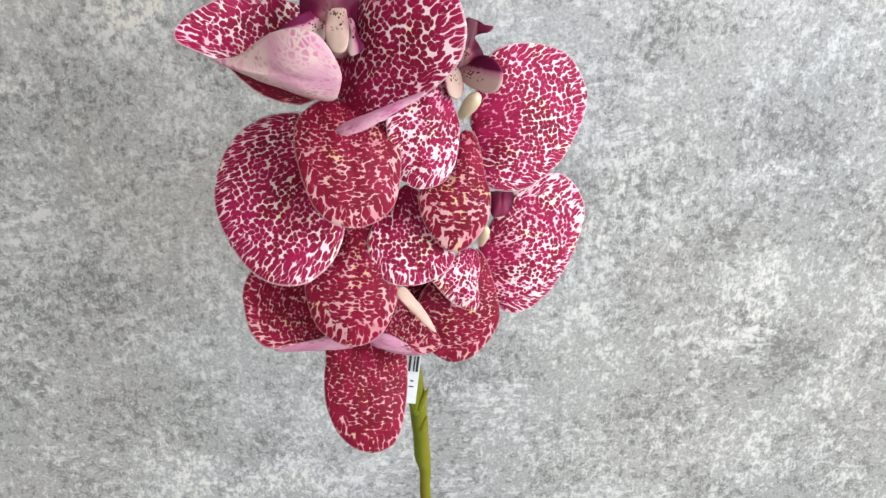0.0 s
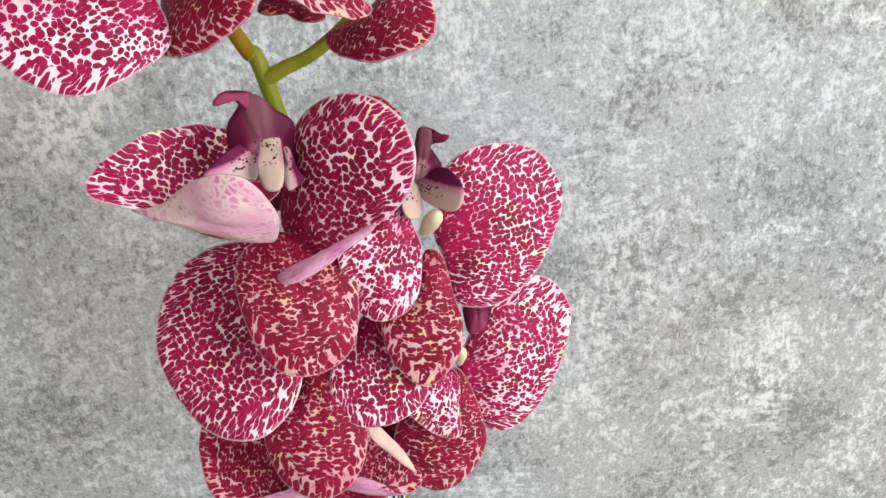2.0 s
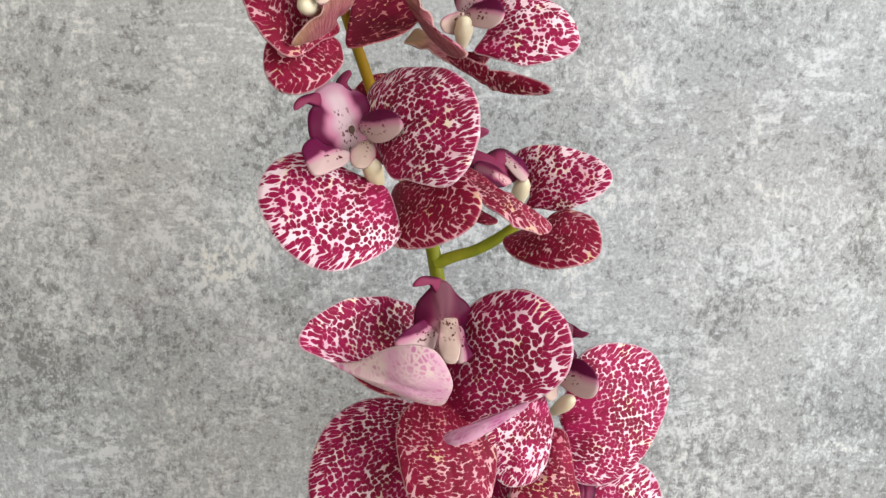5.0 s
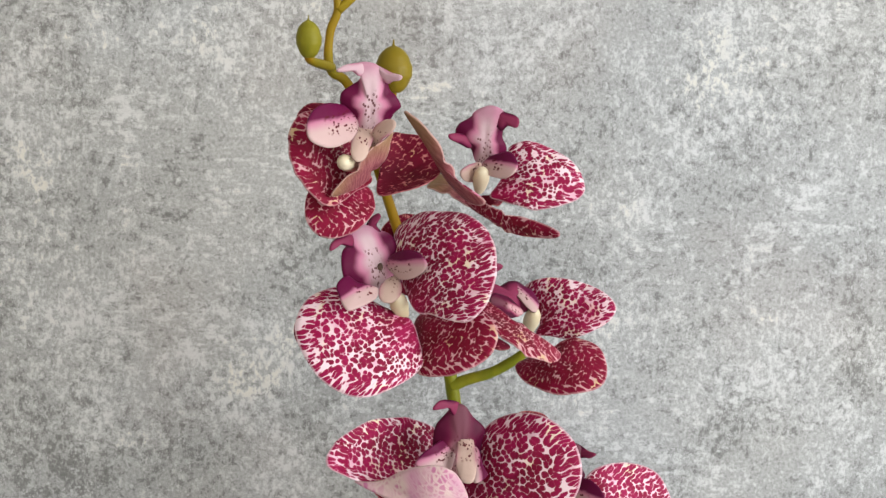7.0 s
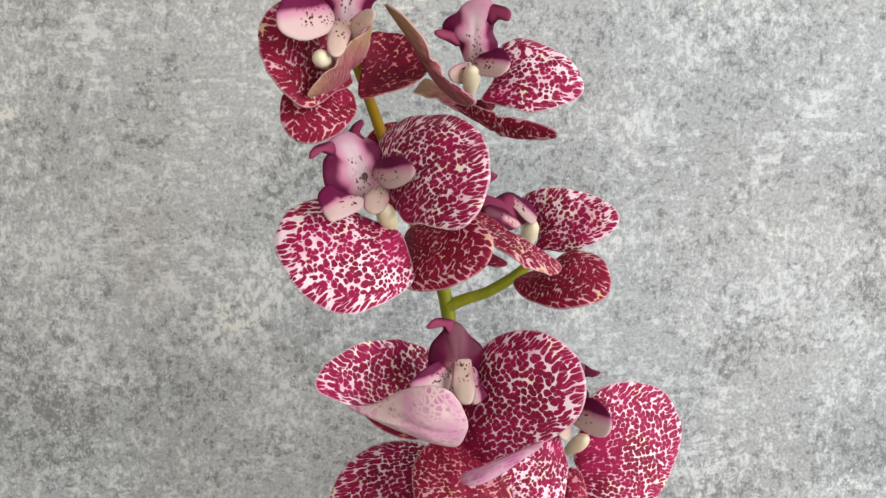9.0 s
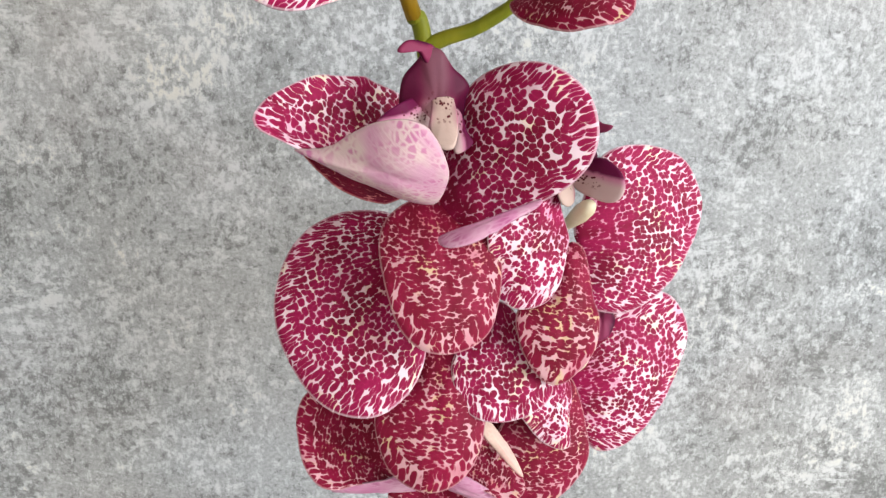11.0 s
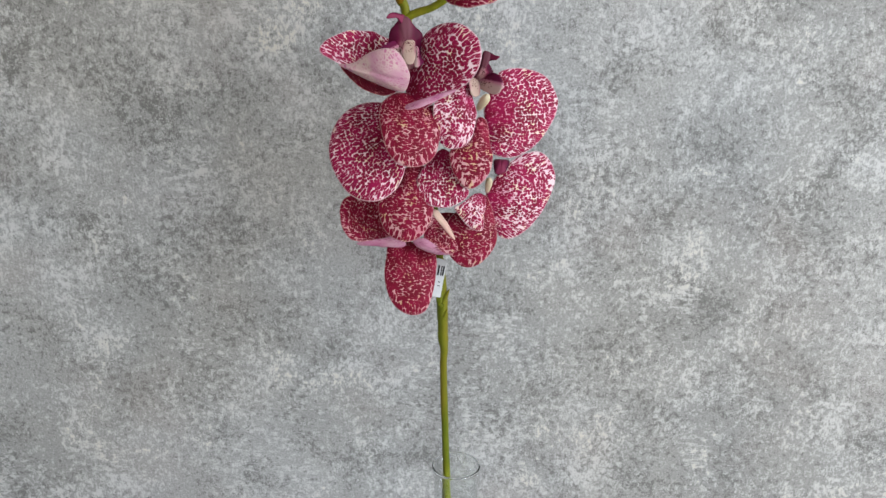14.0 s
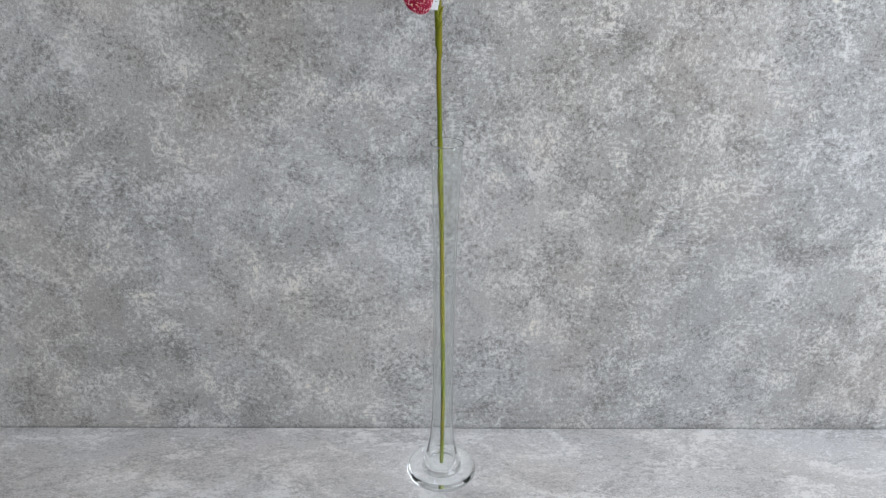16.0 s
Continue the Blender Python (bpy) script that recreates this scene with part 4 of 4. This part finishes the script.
petal = leaf(bloom, 'petal', PETAL, (0.0620, 0.1663, 0.8233), (0.0443, 0.1524, 0.7938), (0.286, -0.921, 0.263), ((18.9, -23.6), (10.9, -22.9), (-0.7, -18.0), (-10.0, -14.1), (-6.9, -6.5), (-1.9, -1.3), (3.5, 4.3), (10.2, 7.9), (20.4, 11.1), (28.4, 10.7), (34.6, 5.6), (37.4, -1.2), (34.7, -9.2), (27.3, -16.9)), bulge=0.004)
petal = leaf(bloom, 'petal', PETAL, (0.0711, 0.1792, 0.8144), (0.1232, 0.1985, 0.8230), (0.309, -0.929, 0.204), ((-1.0, 0.3), (3.7, 9.4), (8.1, 19.3), (13.3, 24.5), (19.3, 26.4), (27.5, 26.0), (37.0, 23.6), (46.7, 18.9), (53.4, 12.3), (56.9, 2.4), (57.0, -5.4), (52.9, -13.7), (44.8, -21.9), (33.7, -30.2), (22.2, -35.1), (11.8, -36.1), (2.6, -33.1), (-2.5, -28.1), (-2.0, -19.2), (-0.4, -9.5)), bulge=0.006)
lip = leaf(bloom, 'lip', WINE, (0.0651, 0.1828, 0.8339), (0.0706, 0.1784, 0.8562), (-0.269, -0.955, -0.122), ((23.4, 1.9), (23.6, -2.4), (20.1, -4.4), (16.6, -3.3), (14.0, -6.4), (11.2, -8.8), (7.1, -8.3), (1.5, -6.7), (-0.3, -0.6), (1.0, 5.3), (9.1, 3.8), (16.9, 2.6)))
leaf(lip, 'lip_horn', HORN, (0.0708, 0.1815, 0.8531), (0.0795, 0.1745, 0.8536), (-0.627, -0.775, 0.081), ((-1.6, 3.2), (3.7, 2.5), (7.3, 0.9), (11.4, 0.2), (8.7, -2.2), (5.0, -2.7), (2.2, -3.4), (-1.2, -2.7)))
leaf(lip, 'side_lobe', LOBE, (0.0656, 0.1790, 0.8358), (0.0808, 0.1595, 0.8353), (-0.650, -0.521, 0.554), ((5.0, 6.4), (12.0, 8.4), (19.7, 5.9), (24.6, 1.2), (25.1, -3.6), (21.5, -6.4), (14.9, -6.6), (7.3, -5.3), (0.8, -2.5), (-0.8, 2.5)), turn=1)
leaf(lip, 'side_lobe', CREAM_LOBE, (0.0623, 0.1745, 0.8391), (0.0636, 0.1631, 0.8281), (0.655, -0.487, 0.578), ((2.8, -5.3), (-0.9, 0.2), (1.1, 4.6), (6.8, 4.7), (12.7, 3.8), (16.0, 0.6), (15.9, -3.1), (11.7, -5.4), (6.7, -6.6)))
column(bloom, (0.0657, 0.176, 0.817), (0.0718, 0.164, 0.8283), 0.0055)

# large bloom under the rolled one
bloom = flower('large magenta spotted orchid bloom partly under other petals', 'orchid blooms on the spike', (0.0167, 0.166, 0.7839))
leaf(bloom, 'dorsal_sepal', SEPAL, (0.0226, 0.1633, 0.7773), (0.0145, 0.1371, 0.7303), (-0.018, -0.872, 0.489), ((7.7, -12.1), (1.8, -8.6), (-2.0, 0.3), (0.2, 8.3), (9.1, 13.5), (21.0, 16.2), (33.1, 16.4), (42.8, 14.4), (50.5, 9.2), (54.5, 1.2), (53.6, -7.3), (49.1, -14.9), (41.2, -19.9), (31.8, -22.8), (23.3, -21.8), (15.4, -16.1)), bulge=0.006)
petal = leaf(bloom, 'petal', PETAL, (0.0105, 0.1720, 0.8000), (-0.0323, 0.1521, 0.7716), (-0.001, -0.819, 0.574), ((47.3, -22.6), (39.8, -29.9), (30.2, -35.9), (19.1, -38.0), (8.1, -36.0), (-1.4, -30.2), (-8.5, -21.7), (-6.4, -6.2), (3.4, 10.5), (13.8, 22.8), (22.6, 29.6), (31.9, 32.5), (42.0, 32.0), (49.1, 27.4), (54.5, 19.4), (56.6, 9.1), (55.3, -3.4), (52.6, -13.5)), bulge=0.006)
petal = leaf(bloom, 'petal', PETAL, (0.0371, 0.1689, 0.7894), (0.0373, 0.1460, 0.7529), (0.037, -0.847, 0.531), ((25.1, -14.6), (19.1, -13.1), (12.0, -8.6), (3.6, -2.6), (-1.1, 3.7), (3.0, 9.6), (10.6, 13.2), (22.0, 18.1), (30.3, 22.2), (35.6, 20.6), (40.1, 14.8), (42.8, 7.2), (43.1, -1.2), (40.3, -8.2), (33.7, -12.6)), bulge=0.003)

# low bloom on the far side
bloom = flower('magenta spotted orchid bloom low on the spike facing sideways', 'orchid blooms on the spike', (0.0743, 0.186, 0.7513))
leaf(bloom, 'dorsal_sepal', SEPAL, (0.0704, 0.1840, 0.7506), (0.0573, 0.1717, 0.6986), (0.160, -0.969, 0.189), ((0.9, -2.6), (-0.9, 2.6), (8.1, 9.5), (21.0, 15.9), (29.1, 18.2), (37.7, 17.1), (47.4, 12.6), (53.3, 6.7), (55.3, 0.1), (53.8, -5.8), (50.1, -12.1), (42.5, -18.5), (29.2, -22.2), (19.3, -19.5), (9.8, -10.4)), bulge=0.005)
petal = leaf(bloom, 'petal', PETAL, (0.0709, 0.1791, 0.7527), (0.0644, 0.1644, 0.7302), (0.443, -0.803, 0.398), ((17.8, -20.5), (14.2, -17.5), (6.3, -11.7), (0.0, -5.5), (-0.7, 0.8), (5.8, 3.6), (13.8, 3.6), (23.9, 5.9), (27.1, 3.2), (26.7, -3.2), (23.7, -11.2)))
petal = leaf(bloom, 'petal', PETAL, (0.0738, 0.1854, 0.7513), (0.1224, 0.1992, 0.7603), (0.235, -0.952, 0.197), ((-1.2, -0.2), (4.2, 7.0), (10.6, 13.4), (18.5, 19.1), (28.8, 22.8), (40.9, 24.0), (48.9, 20.4), (54.1, 11.1), (55.1, 0.2), (51.0, -8.6), (43.8, -17.8), (34.0, -26.2), (23.2, -32.8), (13.3, -36.0), (5.9, -35.5), (1.2, -31.1), (0.1, -23.0), (0.3, -11.5)), bulge=0.006)
lip = leaf(bloom, 'lip', HORN, (0.0835, 0.1916, 0.7779), (0.0825, 0.1791, 0.7700), (0.036, -0.535, 0.844), ((1.8, -5.0), (0.9, 5.2), (7.5, 6.0), (13.1, 3.4), (14.8, -0.5), (13.6, -4.3)))
column(bloom, (0.0732, 0.181, 0.7555), (0.0744, 0.169, 0.7679), 0.0044)

# lowest bloom
bloom = flower('lowest crimson spotted orchid bloom with folded petal edges', 'orchid blooms on the spike', (0.02, 0.165, 0.7223))
# dark crimson sepal print on a petal; shade from overlying blooms is in it
petal = leaf(bloom, 'petal', SEPAL, (0.0035, 0.1606, 0.7330), (-0.0332, 0.1596, 0.7442), (0.250, -0.587, 0.770), ((38.4, 1.4), (39.9, -6.8), (38.1, -13.9), (30.5, -19.9), (15.3, -21.4), (0.6, -11.4), (-4.1, 1.9), (2.9, 13.2), (12.9, 16.6), (21.2, 20.5), (27.4, 19.6), (33.0, 14.1)), bulge=-0.003)
# darker pink back: the shade on this low fold is in the colour
leaf(petal, 'rolled_edge', PINK_SHADED_BACK, (0.0133, 0.1517, 0.7244), (-0.0201, 0.1476, 0.7245), (0.106, -0.866, -0.488), ((34.1, -0.6), (25.6, -2.9), (15.8, -4.8), (5.9, -6.4), (-0.8, -0.3), (0.9, 4.5), (11.4, 4.6), (23.7, 2.7), (30.9, 2.0)), bulge=0.002, curl=0)
# sepal print again, its darkness partly painted shade under the upper petals
petal = leaf(bloom, 'petal', SEPAL, (0.0273, 0.1587, 0.7296), (0.0519, 0.1545, 0.7194), (0.139, -0.758, 0.637), ((1.8, -4.8), (-1.5, 7.7), (0.7, 15.7), (10.1, 10.9), (18.4, 6.6), (24.6, 4.0), (27.1, 0.6), (25.8, -4.0), (20.3, -7.5), (13.0, -7.6), (5.2, -6.8)), bulge=-0.002)
leaf(petal, 'rolled_edge', PEACH_BACK, (0.0501, 0.1503, 0.7275), (0.0354, 0.1549, 0.7482), (0.403, -0.790, 0.461), ((26.6, 0.7), (23.9, -1.9), (16.6, -2.2), (8.5, -2.2), (0.0, 0.0), (5.0, 1.7), (14.0, 2.7), (21.0, 3.5), (24.8, 2.7)), bulge=0.001, curl=0)
# added dark blade behind the folded petal, filling the gap there
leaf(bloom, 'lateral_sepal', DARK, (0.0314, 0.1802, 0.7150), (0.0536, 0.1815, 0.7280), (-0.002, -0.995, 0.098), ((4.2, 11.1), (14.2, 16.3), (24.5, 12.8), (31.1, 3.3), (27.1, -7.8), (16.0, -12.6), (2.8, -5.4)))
# same darker pink, with the shade of the downturned edge put in
leaf(petal, 'rolled_edge', PINK_SHADED_BACK, (0.0209, 0.1515, 0.7254), (0.0454, 0.1524, 0.7152), (-0.073, -0.962, -0.263), ((-1.5, 0.5), (4.8, 5.2), (13.2, 3.8), (22.2, 0.9), (27.0, 0.2), (18.4, -3.6), (10.7, -4.4), (3.3, -3.6)), bulge=0.002, curl=0)
leaf(bloom, 'dorsal_sepal', SEPAL, (0.0182, 0.1640, 0.7187), (0.0175, 0.1400, 0.6736), (0.157, -0.873, 0.461), ((9.3, -18.7), (0.5, -16.9), (-2.7, -2.0), (1.9, 14.0), (7.3, 18.2), (18.9, 18.3), (29.1, 17.4), (39.2, 15.4), (47.8, 11.7), (51.4, 5.1), (50.9, -2.5), (46.6, -10.0), (39.0, -15.6), (28.5, -19.1), (18.1, -19.7)), bulge=0.005)


def price_tag():
    tag = empty("paper_tag", (0.039, 0.188, 0.700), "small white paper tag tied to the stalk", "tag")
    m = Matrix.Translation((0.0370, 0.1875, 0.684)) @ Matrix.Rotation(radians(10), 4, "Y") @ Matrix.Rotation(radians(-12), 4, "X")
    bm = box((-0.0050, -0.0002, -0.015), (0.0042, 0.0002, 0.015), 0.0)
    bm.transform(m)
    part("paper", bm, PAPER, tag, "", False)
    for x, z, w, h in ((-0.001, 0.006, 0.0012, 0.008), (0.0012, 0.006, 0.0007, 0.008), (0.0028, 0.006, 0.0012, 0.008), (0.001, -0.003, 0.0016, 0.0006), (0.001, -0.006, 0.0022, 0.0006)):
        bm = box((x - w / 2, -0.0005, z - h / 2), (x + w / 2, -0.0003, z + h / 2))
        bm.transform(m)
        part("printed_bar", bm, INK, tag, "", False)


price_tag()
